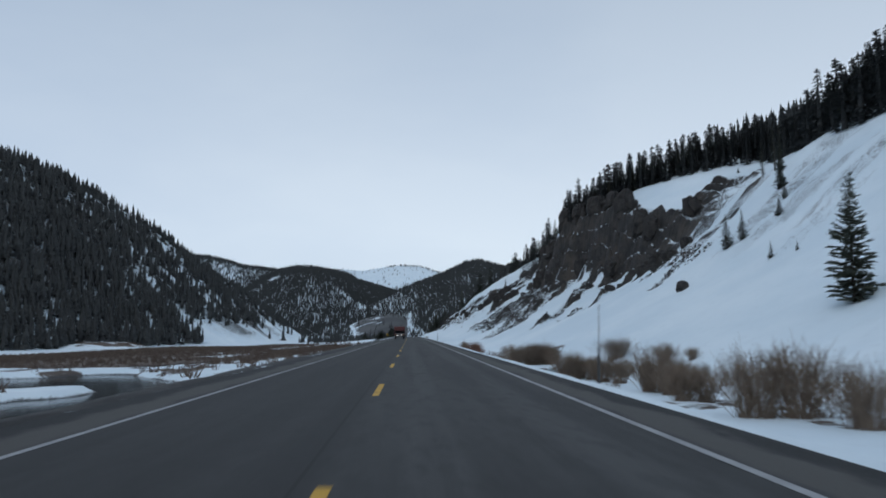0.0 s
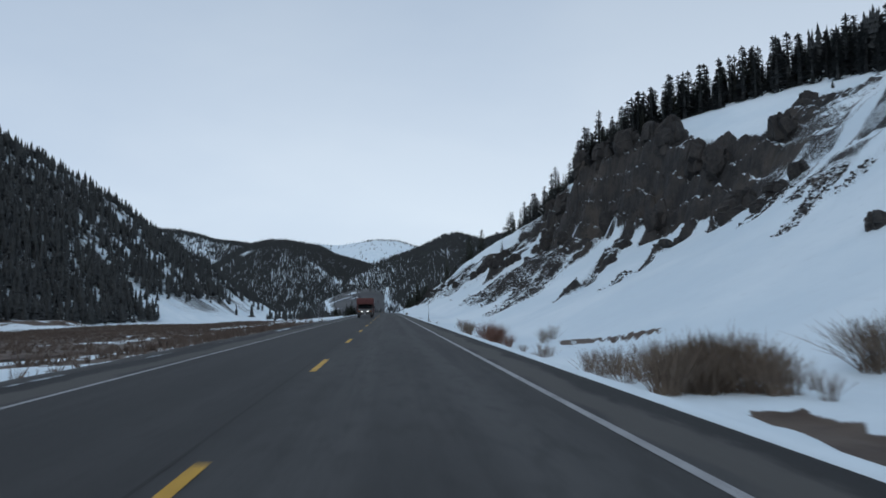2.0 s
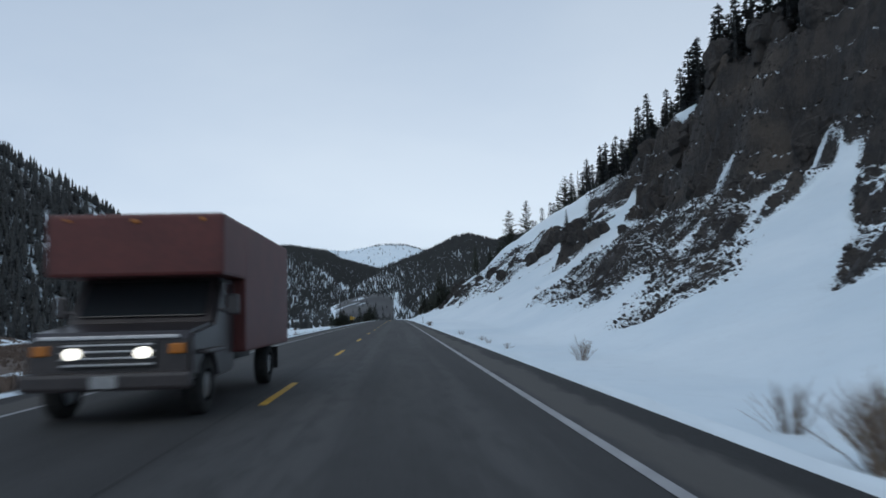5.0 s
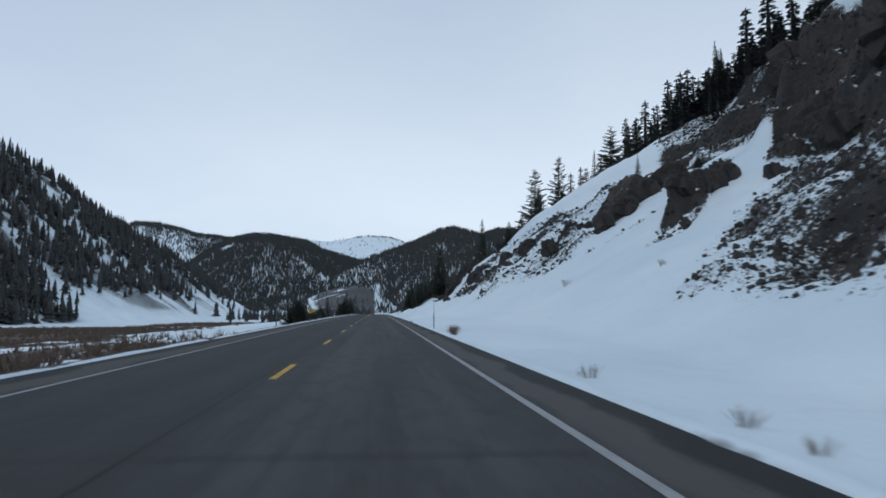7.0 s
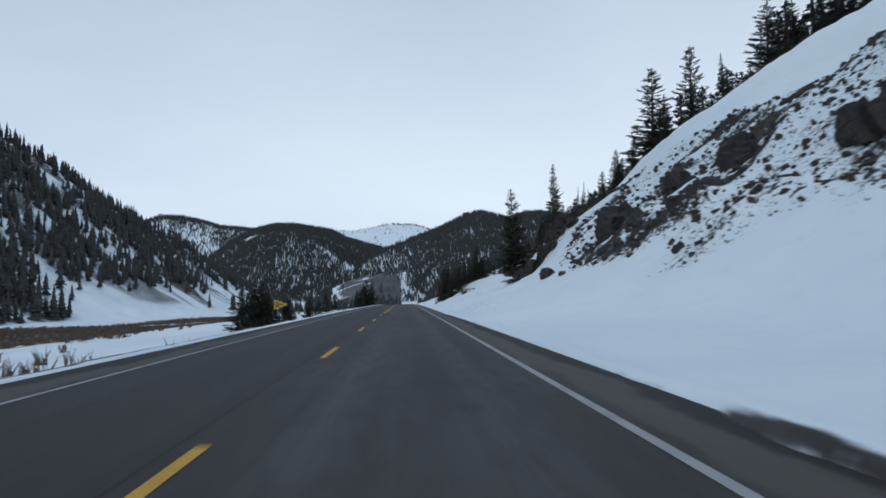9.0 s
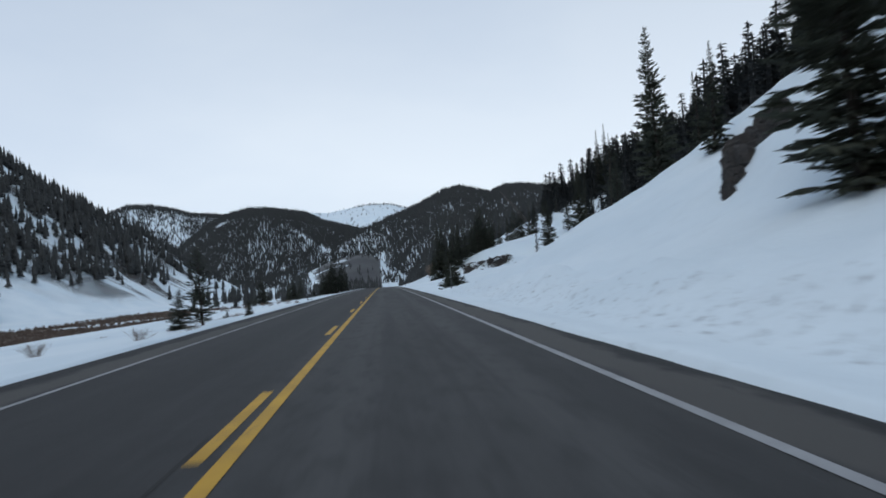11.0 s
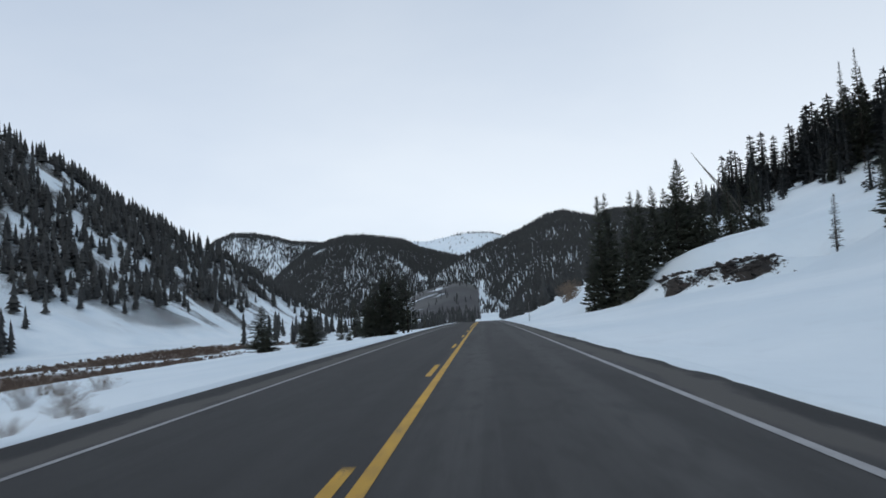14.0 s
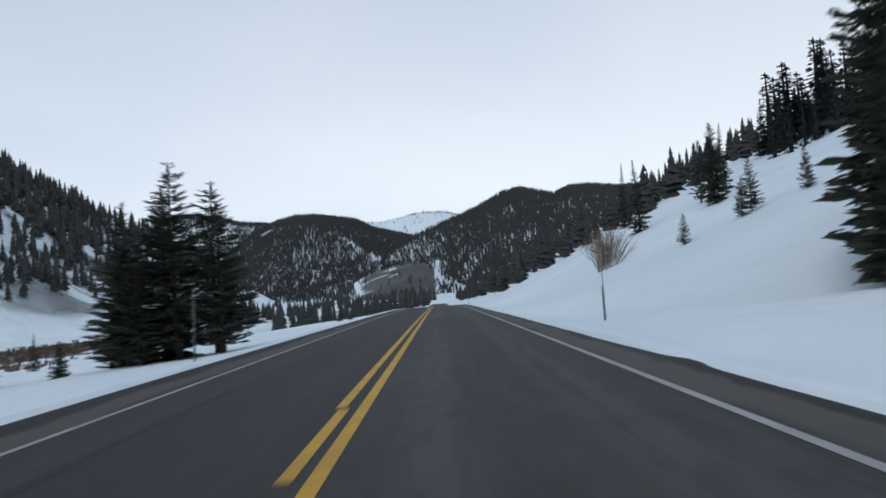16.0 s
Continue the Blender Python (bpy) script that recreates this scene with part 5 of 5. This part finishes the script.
SHRUB_SPOTS = (     # kind, x, y, height, breadth
    ("tall", 29, 100, 3.0, 1.75), ("tall", 30.6, 85.5, 2.3, 1.35), ("tall", 15.2, 65.2, 2.5, 1.1), ("tall", 17, 62, 2.4, 1.1),
    ("tall", 18, 60.5, 2.1, 1.1), ("tall", 17.6, 50.6, 3.2, 1.1), ("tall", 18, 48.4, 2.3, 1.1), ("tall", 17, 43.5, 2.3, 1.1),
    ("tall", 18, 42.7, 1.9, 1.1), ("sparse", 15.5, 99.8, 1.9, 1.1), ("tall", 16.7, 96, 2.9, 1.1), ("tall", 18.1, 94.8, 2.9, 1.1),
    ("tall", 14.2, 94, 2.6, 1.1), ("tall", 18.9, 92.8, 2.1, 1.1), ("sparse", 20.1, 91, 1.3, 1.1), ("sparse", 19.6, 92.7, 1.1, 1.1),
    ("low", 20.1, 84.2, 0.8, 1.35), ("sparse", 21.9, 95, 1.1, 1.1), ("sparse", 13.7, 118.6, 1.2, 1.2), ("sparse", 14.6, 103.5, 1.8, 1.1),
    ("sparse", 14.1, 99.3, 1.6, 1.1), ("sparse", 14.5, 119.6, 0.9, 1.3), ("sparse", 13.4, 101, 1.7, 1.1), ("sparse", 14.9, 104.8, 1.6, 1.1),
    ("sparse", 15, 102.8, 1.3, 1.1), ("sparse", 15.5, 101.5, 1.9, 1.1), ("sparse", 16.9, 101.3, 1.7, 1.1), ("tall", 13.2, 169, 2.2, 1.1),
    ("red", 13.3, 148.7, 2.6, 1.1), ("red", 13, 138.3, 2.4, 1.1), ("red", 13.7, 135.5, 1.4, 1.1), ("red", 13.1, 141.2, 1.8, 1.1),
    ("red", 13.4, 144.5, 2, 1.1), ("sparse", 18.7, 141.3, 1.6, 1.1), ("sparse", 19.9, 147, 1.5, 1.1), ("sparse", 20.7, 145.8, 1.8, 1.1),
    ("sparse", 14.6, 122, 0.6, 1.35), ("sparse", 13.2, 103, 1.5, 1.1), ("sparse", 14.0, 106, 1.4, 1.1), ("sparse", 13.8, 127.7, 0.8, 1.35),
    ("sparse", 14, 175, 1.6, 1.1), ("sparse", 15.8, 208, 1.8, 1.1), ("low", 12, 221, 0.6, 1.35), ("low", 11.2, 229, 0.5, 1.35),
    ("low", 9.3, 240, 0.6, 1.35), ("low", 10.9, 231.5, 0.6, 1.35),
    ("tall", 6.4, 260.6, 0.7, 1.2), ("low", 25, 272, 0.6, 1.35), ("low", 20.9, 287.8, 0.7, 1.35),
    ("sparse", 14, 548, 3.4, 1.1), ("sparse", 15.2, 553, 3.6, 1.1), ("sparse", 16, 556, 3.2, 1.1), ("low", 21.2, 298.5, 0.5, 1.35),
    ("low", 24, 262, 0.45, 1.35), ("sparse", -15.4, 424, 0.9, 1.5), ("sparse", -16.6, 423, 0.9, 1.6), ("sparse", -17.6, 424, 0.8, 1.7),
    ("sparse", -18.8, 426, 0.8, 1.6), ("sparse", -18, 429, 0.9, 1.7), ("sparse", -16.4, 427, 1.0, 1.6), ("sparse", -20, 431, 0.8, 1.6), ("sparse", -19.6, 422, 0.6, 1.6), ("sparse", -21.6, 418.5, 0.5, 1.7), ("sparse", -15.8, 426, 0.8, 1.6), ("sparse", -17.2, 421.6, 0.6, 1.6), ("sparse", -23, 431, 0.7, 1.6),
    ("low", -8.5, 371, 0.5, 1.5), ("low", -24, 402, 0.77, 1.5), ("sparse", -28, 412, 0.9, 1.5), ("tall", 17.5, 35.3, 3.4, 1.1),
    ("tall", 19.3, 34.6, 3.6, 1.1), ("tall", 19.7, 30, 2.8, 1.1), ("tall", 14.4, 64.6, 2.3, 1.1), ("tall", 16.8, 64.6, 2.1, 1.1),
    ("tall", 19.1, 56.2, 1.9, 1.1), ("tall", 22.3, 58.6, 2.2, 1.1), ("tall", 23.2, 56.5, 1.9, 1.1), ("tall", 16.0, 66.0, 2.0, 1.1),
    ("tall", 18, 68, 1.75, 1.1), ("tall", 20.6, 67.7, 1.7, 1.1), ("tall", 32, 80.5, 1.5, 1.1),
    ("sparse", 25, 55.7, 1.9, 1.1), ("sparse", 16.6, 56.5, 1, 1.1), ("tall", 17.4, 95.6, 2.9, 1.2), ("tall", 16.2, 94.6, 2.7, 1.2), ("tall", 15.2, 95.4, 2.4, 1.2), ("tall", 18.6, 93.8, 2.4, 1.1), ("sparse", 21, 34, 2.6, 1.1),
    ("sparse", 13.2, 60, 1, 1.1), ("sparse", 13.5, 47, 1.1, 1.1),
    ("sparse", -13.3, 398.5, 0.7, 1.8), ("sparse", -13.5, 394.6, 0.5, 1.8), ("sparse", -12.6, 400.5, 0.7, 1.8), ("sparse", -11.6, 396.8, 0.6, 1.8), ("sparse", -15, 369.4, 0.7, 1.8), ("sparse", -10.6, 370, 0.6, 1.8), ("sparse", -12.6, 446, 0.6, 1.8), ("sparse", -20, 461, 0.8, 1.8), ("sparse", -17.3, 459.7, 0.8, 1.8), ("sparse", -15, 453, 0.7, 1.8), ("sparse", -28, 470, 0.8, 1.8), ("sparse", -24, 466, 0.8, 1.8), ("sparse", -18, 455, 0.7, 1.8), ("sparse", -22, 458, 0.7, 1.8), ("sparse", -13, 449.5, 0.6, 1.8), ("sparse", -10.5, 446, 0.5, 1.8),
)
SHRUB_HEIGHT = {"red": 1.75, "tall": 1.75, "sparse": 1.3, "low": 0.55}
for kind, x, y, h, wide in SHRUB_SPOTS:
    shrub(kind, x, y, h / SHRUB_HEIGHT[kind], wide)


ICE = plain("grey_ice", (0.20, 0.24, 0.245), (0.42, 0.48, 0.50), 1.2, 0.45, bump=0.3)


def ice_slab(x, y, length, breadth, thick, turn, tip):
    """A broken plate of creek ice, ragged at its rim."""
    rng = random.Random(int(x * 40 + y))
    bm = bmesh.new()
    rim = [(math.cos(a) * length / 2 * r, math.sin(a) * breadth / 2 * r) for a, r in ((6.283 * k / 13, rng.uniform(0.75, 1.1)) for k in range(13))]
    low = [bm.verts.new((px * 0.93, py * 0.93, -thick)) for px, py in rim]
    high = [bm.verts.new((px, py, rng.uniform(-0.03, 0.03))) for px, py in rim]
    bm.faces.new(high)
    bm.faces.new(list(reversed(low)))
    for k in range(13):
        n = (k + 1) % 13
        bm.faces.new((low[k], low[n], high[n], high[k]))
    bmesh.ops.bevel(bm, geom=bm.edges[:], offset=0.03, segments=1, affect="EDGES")
    ob = new("ice_slab", mesh_of(bm, "ice_slab", ICE))
    ob.matrix_basis = pose(x, y, on_ground(x, y) + thick * 0.55, tip, 0, turn)
    return tagged(ob, "broken grey slab of ice on the creek bank", "ice", "ice slabs by the creek")


for x, y, length, breadth, thick, turn, tip in ((15.6, 75.6, 2.6, 1.3, 0.42, 105, 9), (16.6, 77.6, 2.2, 1.1, 0.35, 80, -7), (15.3, 73.2, 1.7, 1.0, 0.35, 120, 6)):
    ice_slab(x, y, length, breadth, thick, turn, tip)


def marsh_brush():
    """Rusty stems that cover the marsh west of the road."""
    rng = np.random.default_rng(31)
    xs, ys = rng.uniform(-205, -9, 90000), rng.uniform(28, 760, 90000)
    m = marshiness(xs, ys)
    wet, _ = river(xs, ys)
    keep = (rng.uniform(0, 1, 90000) < m * 0.75) & (wet < 0.2)
    near = rng.uniform(0, 1, 90000) < 0.05 * ramp(-xs, 8, 12) * ramp(xs, -60, -40) * (ys < 330) * (wet < 0.2)
    keep |= near
    xs, ys = xs[keep][:15000], ys[keep][:15000]
    zs = ground_z(xs, ys)
    vs, fs = [], []
    for x, y, z in zip(xs, ys, zs):
        h = rng.uniform(0.35, 1.0) * (1.7 if x > -38 and y < 340 else 1.0)
        for _ in range(9):
            a, lean = rng.uniform(0, 6.28), rng.uniform(0.1, 0.75) * h
            bx, by = x + rng.normal(0, 0.22), y + rng.normal(0, 0.22)
            w = 0.016 + 0.00022 * y
            ox, oy = -math.sin(a) * w, math.cos(a) * w
            tx, ty, tz = bx + math.cos(a) * lean, by + math.sin(a) * lean, z + h * rng.uniform(0.7, 1.1)
            k = len(vs)
            vs.extend(((bx + ox, by + oy, z - 0.1), (bx - ox, by - oy, z - 0.1), (bx + 0.3 * math.cos(a) * lean, by + 0.3 * math.sin(a) * lean - w, z - 0.1), (tx, ty, tz)))
            fs.extend(((k, k + 1, k + 3), (k + 1, k + 2, k + 3), (k + 2, k, k + 3)))
    me = mesh_from("marsh_brush", vs, fs, REED)
    tagged(new("marsh_brush", me), "rusty brown leafless brush over the frozen marsh", "brush", kind="stuff")


marsh_brush()


# ---- roadside poles and the pennant sign ----
STEEL = plain("galvanised_steel", (0.30, 0.31, 0.32), (0.42, 0.43, 0.44), 9, 0.5, 0.6)
POST_DARK = plain("dark_painted_post", (0.030, 0.034, 0.036), (0.055, 0.058, 0.06), 9, 0.6)
POST_PALE = plain("weathered_pole", (0.26, 0.27, 0.28), (0.36, 0.37, 0.37), 9, 0.7)
SIGN_YELLOW = plain("yellow_sign_face", (0.50, 0.30, 0.012), (0.58, 0.36, 0.02), 3, 0.45, bump=0.05)
BLACK = plain("black_film", (0.012, 0.012, 0.012), (0.02, 0.02, 0.02), 6, 0.5, bump=0)


def snow_pole(x, y, height, label):
    root = new("snow_pole")
    root.matrix_basis = pose(x, y, on_ground(x, y, 0.1), random.uniform(-1, 1), random.uniform(-1.5, 1.5), 0)
    part("post", mesh_from("post", *tube([(0, 0, 0), (0, 0, height * 0.5)], [0.036, 0.034], 8), POST_DARK, True), root, "dark steel post")
    part("rod", mesh_from("rod", *tube([(0.012, 0, height * 0.42), (0.012, 0, height)], [0.017, 0.013], 8), POST_PALE, True), root, "pale extension rod")
    bm = box(0.055, 0.012, 0.10, (0, -0.03, height * 0.46), 0.004)
    part("reflector", mesh_of(bm, "reflector", STEEL), root)
    return tagged(root, label, "snow pole", "snow poles")


for x, y, h in ((6.0, 20.6, 2.45), (5.9, 141.5, 2.35), (5.7, 268.5, 2.35), (6.4, 398.3, 2.35), (5.4, 511.5, 2.4), (5.9, 640.0, 2.3),
                (-6.0, 268.5, 1.9), (-6.1, 142.0, 2.0), (-8.4, 513.2, 2.6), (-5.9, 398.0, 2.2)):
    snow_pole(x, y, h, "thin tall roadside snow pole with dark base")


def pennant_sign(x, y):
    root = new("pennant_sign")
    root.matrix_basis = pose(x, y, on_ground(x, y, 0.15), 0, 0, 4)
    part("post", mesh_of(box(0.09, 0.09, 2.5, (0, 0.05, 1.25), 0.008), "post", BARK), root, "weathered wooden post")
    bm = bmesh.new()
    rows = [(-0.46, -0.40), (-0.42, -0.45), (0.70, -0.05), (0.73, 0.0), (0.70, 0.05), (-0.42, 0.45), (-0.46, 0.40)]
    front = [bm.verts.new((px, -0.006, 2.25 + pz)) for px, pz in rows]
    back = [bm.verts.new((px, 0.0, 2.25 + pz)) for px, pz in rows]
    bm.faces.new(front)
    bm.faces.new(list(reversed(back)))
    for i in range(len(rows)):
        j = (i + 1) % len(rows)
        bm.faces.new((front[j], front[i], back[i], back[j]))
    panel = part("panel", mesh_of(bm, "panel", SIGN_YELLOW), root, "yellow pennant-shaped panel")
    for w, z in ((0.36, 0.17), (0.72, 0.0), (0.40, -0.17)):
        part("text_bar", mesh_of(box(w, 0.003, 0.10, (-0.36 + w / 2, -0.010, 2.25 + z)), "text_bar", BLACK), panel, "black unreadable lettering bar")
    for z in (2.08, 2.42):
        part("bolt", mesh_of(box(0.025, 0.012, 0.025, (0, -0.012, z), 0.004), "bolt", STEEL), root)
    return tagged(root, "yellow no-passing pennant sign on a wooden post", "road sign")


pennant_sign(-9.9, 340.0)


# ---- the truck on the opposite lane ----
RED = plain("dull_red_box_panel", (0.085, 0.016, 0.014), (0.115, 0.024, 0.020), 1.2, 0.5, bump=0.05)
CAB_PAINT = plain("dark_cab_paint", (0.030, 0.026, 0.028), (0.05, 0.042, 0.042), 1.5, 0.35, bump=0.03)
GLASS, gn, gl, gb = material("dark_windscreen", 0.06)
gb.inputs["Base Color"].default_value = (0.02, 0.023, 0.026, 1)
RUBBER = plain("tyre_rubber", (0.012, 0.012, 0.012), (0.026, 0.025, 0.024), 12, 0.9)
CHROME = plain("dull_chrome", (0.42, 0.42, 0.43), (0.55, 0.55, 0.56), 8, 0.3, 0.9, bump=0.02)
LAMP, ln_, ll_, lb_ = material("lit_headlight", 0.3)
lb_.inputs["Emission Color"].default_value, lb_.inputs["Emission Strength"].default_value = (1.0, 0.93, 0.80, 1), 2.2
AMBER = plain("amber_lens", (0.40, 0.13, 0.01), (0.5, 0.17, 0.015), 5, 0.3, bump=0)


def wheel_mesh(r, w):
    prof = [(0.58, -0.5), (0.90, -0.5), (0.98, -0.42), (1.0, -0.25), (1.0, 0.25), (0.98, 0.42), (0.90, 0.5), (0.58, 0.5)]
    n, vs, fs = 28, [], []
    for k in range(n):
        a = 6.2832 * k / n
        vs += [(w * q, r * p * math.cos(a), r * p * math.sin(a)) for p, q in prof]
    m = len(prof)
    for k in range(n):
        for j in range(m - 1):
            fs.append((k * m + j, k * m + j + 1, ((k + 1) % n) * m + j + 1, ((k + 1) % n) * m + j))
    return mesh_from("tyre", vs, fs, RUBBER, True)


def truck(x, y):
    root = new("box_truck")
    root.matrix_basis = pose(x, y, float(road_z(y)), 0, 0, 0)      # nose towards -y
    body = part("cargo_box", mesh_of(box(2.36, 4.3, 1.98, (0, 4.2, 1.72), 0.03), "cargo_box", RED), root, "dull red cargo box above the cab")
    over = part("overcab_box", mesh_of(box(2.36, 1.5, 0.86, (0, 1.35, 2.28), 0.05), "overcab_box", RED), root)
    part("marker_lamp", mesh_of(box(0.10, 0.03, 0.05, (0, 0.59, 2.60), 0.01), "marker_lamp", AMBER), over)
    for px in (-0.9, 0.9):
        part("marker_lamp", mesh_of(box(0.08, 0.03, 0.04, (px, 0.59, 2.62), 0.01), "marker_lamp", AMBER), over)
    # cab with hood and raked windscreen, drawn from the side and given width
    side = [(-0.25, 0.55), (-0.25, 1.02), (-0.12, 1.12), (0.85, 1.22), (1.35, 1.86), (2.05, 1.88), (2.05, 0.45), (1.05, 0.42), (0.92, 0.62), (0.70, 0.80), (0.38, 0.80), (0.14, 0.62), (0.05, 0.50)]
    bm = bmesh.new()
    lv = [bm.verts.new((-1.0, a, b)) for a, b in side]
    rv = [bm.verts.new((1.0, a, b)) for a, b in side]
    bm.faces.new(lv)
    bm.faces.new(list(reversed(rv)))
    for i in range(len(side)):
        j = (i + 1) % len(side)
        bm.faces.new((lv[j], lv[i], rv[i], rv[j]))
    bmesh.ops.recalc_face_normals(bm, faces=bm.faces)
    bmesh.ops.bevel(bm, geom=[e for e in bm.edges if abs(e.verts[0].co.x - e.verts[1].co.x) < 0.01], offset=0.05, segments=2, affect="EDGES")
    cab = part("cab", mesh_of(bm, "cab", CAB_PAINT), root, "dark pickup cab")
    m = Matrix.Translation((0, 1.075, 1.545)) @ Matrix.Rotation(math.radians(-38), 4, "X")
    part("windscreen", mesh_of(box(1.68, 0.02, 0.62, (0, -0.012, 0), 0.008), "windscreen", GLASS), cab, "dark glass windscreen", m)
    for sx in (-1, 1):
        part("side_window", mesh_of(box(0.02, 0.60, 0.42, (sx * 1.005, 1.62, 1.56), 0.006), "side_window", GLASS), cab)
        mirror = part("mirror", mesh_of(box(0.16, 0.10, 0.30, (sx * 1.20, 1.12, 1.45), 0.03), "mirror", CAB_PAINT), cab)
        part("mirror_arm", mesh_of(box(0.22, 0.04, 0.04, (sx * 1.07, 1.12, 1.38), 0.01), "mirror_arm", CAB_PAINT), mirror)
        bm = bmesh.new()
        bmesh.ops.create_uvsphere(bm, u_segments=16, v_segments=8, radius=0.085)
        bmesh.ops.scale(bm, vec=(1.15, 0.35, 0.85), verts=bm.verts)
        bmesh.ops.translate(bm, vec=(sx * 0.42, -0.31, 0.86), verts=bm.verts)
        part("headlight", mesh_of(bm, "headlight", LAMP, True), root, "lit white headlight")
        part("turn_signal", mesh_of(box(0.20, 0.05, 0.13, (sx * 0.82, -0.26, 0.90), 0.02), "turn_signal", AMBER), root)
        part("mudguard", mesh_of(box(0.30, 1.0, 0.06, (sx * 0.98, 0.52, 0.84), 0.02), "mudguard", CAB_PAINT), root)
    grille = part("grille", mesh_of(box(1.15, 0.05, 0.34, (0, -0.265, 0.84), 0.02), "grille", BLACK), root, "black grille")
    for k in range(4):
        part("grille_bar", mesh_of(box(1.10, 0.02, 0.025, (0, -0.298, 0.72 + 0.08 * k), 0.005), "grille_bar", CHROME), grille)
    part("bumper", mesh_of(box(2.05, 0.16, 0.22, (0, -0.34, 0.52), 0.05), "bumper", CAB_PAINT), root, "dark steel bumper")
    part("number_plate", mesh_of(box(0.31, 0.012, 0.15, (0, -0.428, 0.52), 0.004), "number_plate", POST_PALE), root)
    part("hood_trim", mesh_of(box(1.7, 0.03, 0.05, (0, -0.27, 1.05), 0.01), "hood_trim", CHROME), root)
    part("chassis", mesh_of(box(0.9, 5.6, 0.20, (0, 3.2, 0.58), 0.02), "chassis", BLACK), root)
    tyre = wheel_mesh(0.38, 0.24)
    bm = bmesh.new()
    bmesh.ops.create_cone(bm, cap_ends=True, segments=20, radius1=0.215, radius2=0.17, depth=0.2)
    bmesh.ops.rotate(bm, matrix=Matrix.Rotation(math.pi / 2, 3, "Y"), verts=bm.verts)
    rim_me = mesh_of(bm, "rim", CHROME)
    for px, py in ((-0.88, 0.52), (0.88, 0.52), (-0.95, 4.8), (0.95, 4.8)):
        wheel = part("wheel", tyre, root, "", pose(px, py, 0.38, 0, 0, 180 if px < 0 else 0))
        part("rim", rim_me, wheel)
    for px in (-0.95, 0.95):
        part("mud_flap", mesh_of(box(0.36, 0.012, 0.42, (px, 5.35, 0.46), 0.004), "mud_flap", RUBBER), root)
    return tagged(root, "dull red box truck with lit headlights", "truck")


truck(-1.75, 162.0)


# ---- dead leaning snags by the forest edge ----
def snag(x, y, height, lean_x, lean_y):
    rng = random.Random(int(x * 9 + y))
    blocks = [tube([(0, 0, -0.3), (lean_x * 0.45, lean_y * 0.45, height * 0.5), (lean_x, lean_y, height)], [0.16, 0.12, 0.03], 6)]
    for k in range(44):
        s = rng.uniform(0.25, 0.97)
        p = Vector((lean_x * s, lean_y * s, height * s))
        a, ln = rng.uniform(0, 6.28), rng.uniform(0.4, 1.3) * (1.2 - s)
        blocks.append(tube([p, p + Vector((math.cos(a) * ln, math.sin(a) * ln, rng.uniform(-0.1, 0.35) * ln))], [0.025, 0.006], 4))
    me = mesh_from("dead_tree", *joined(blocks), DEAD_WOOD)
    ob = new("dead_tree", me)
    ob.matrix_basis = pose(x, y, on_ground(x, y))
    return tagged(ob, "leaning bare grey dead tree at the forest edge", "dead tree")


snag(46, 552, 13.5, -10.0, -4.0)
snag(47.5, 553, 12.5, -10.4, -3.0)
snag(79, 594, 13, -2.5, 0.0)
snag(81, 590, 12, -3.0, 0.3)
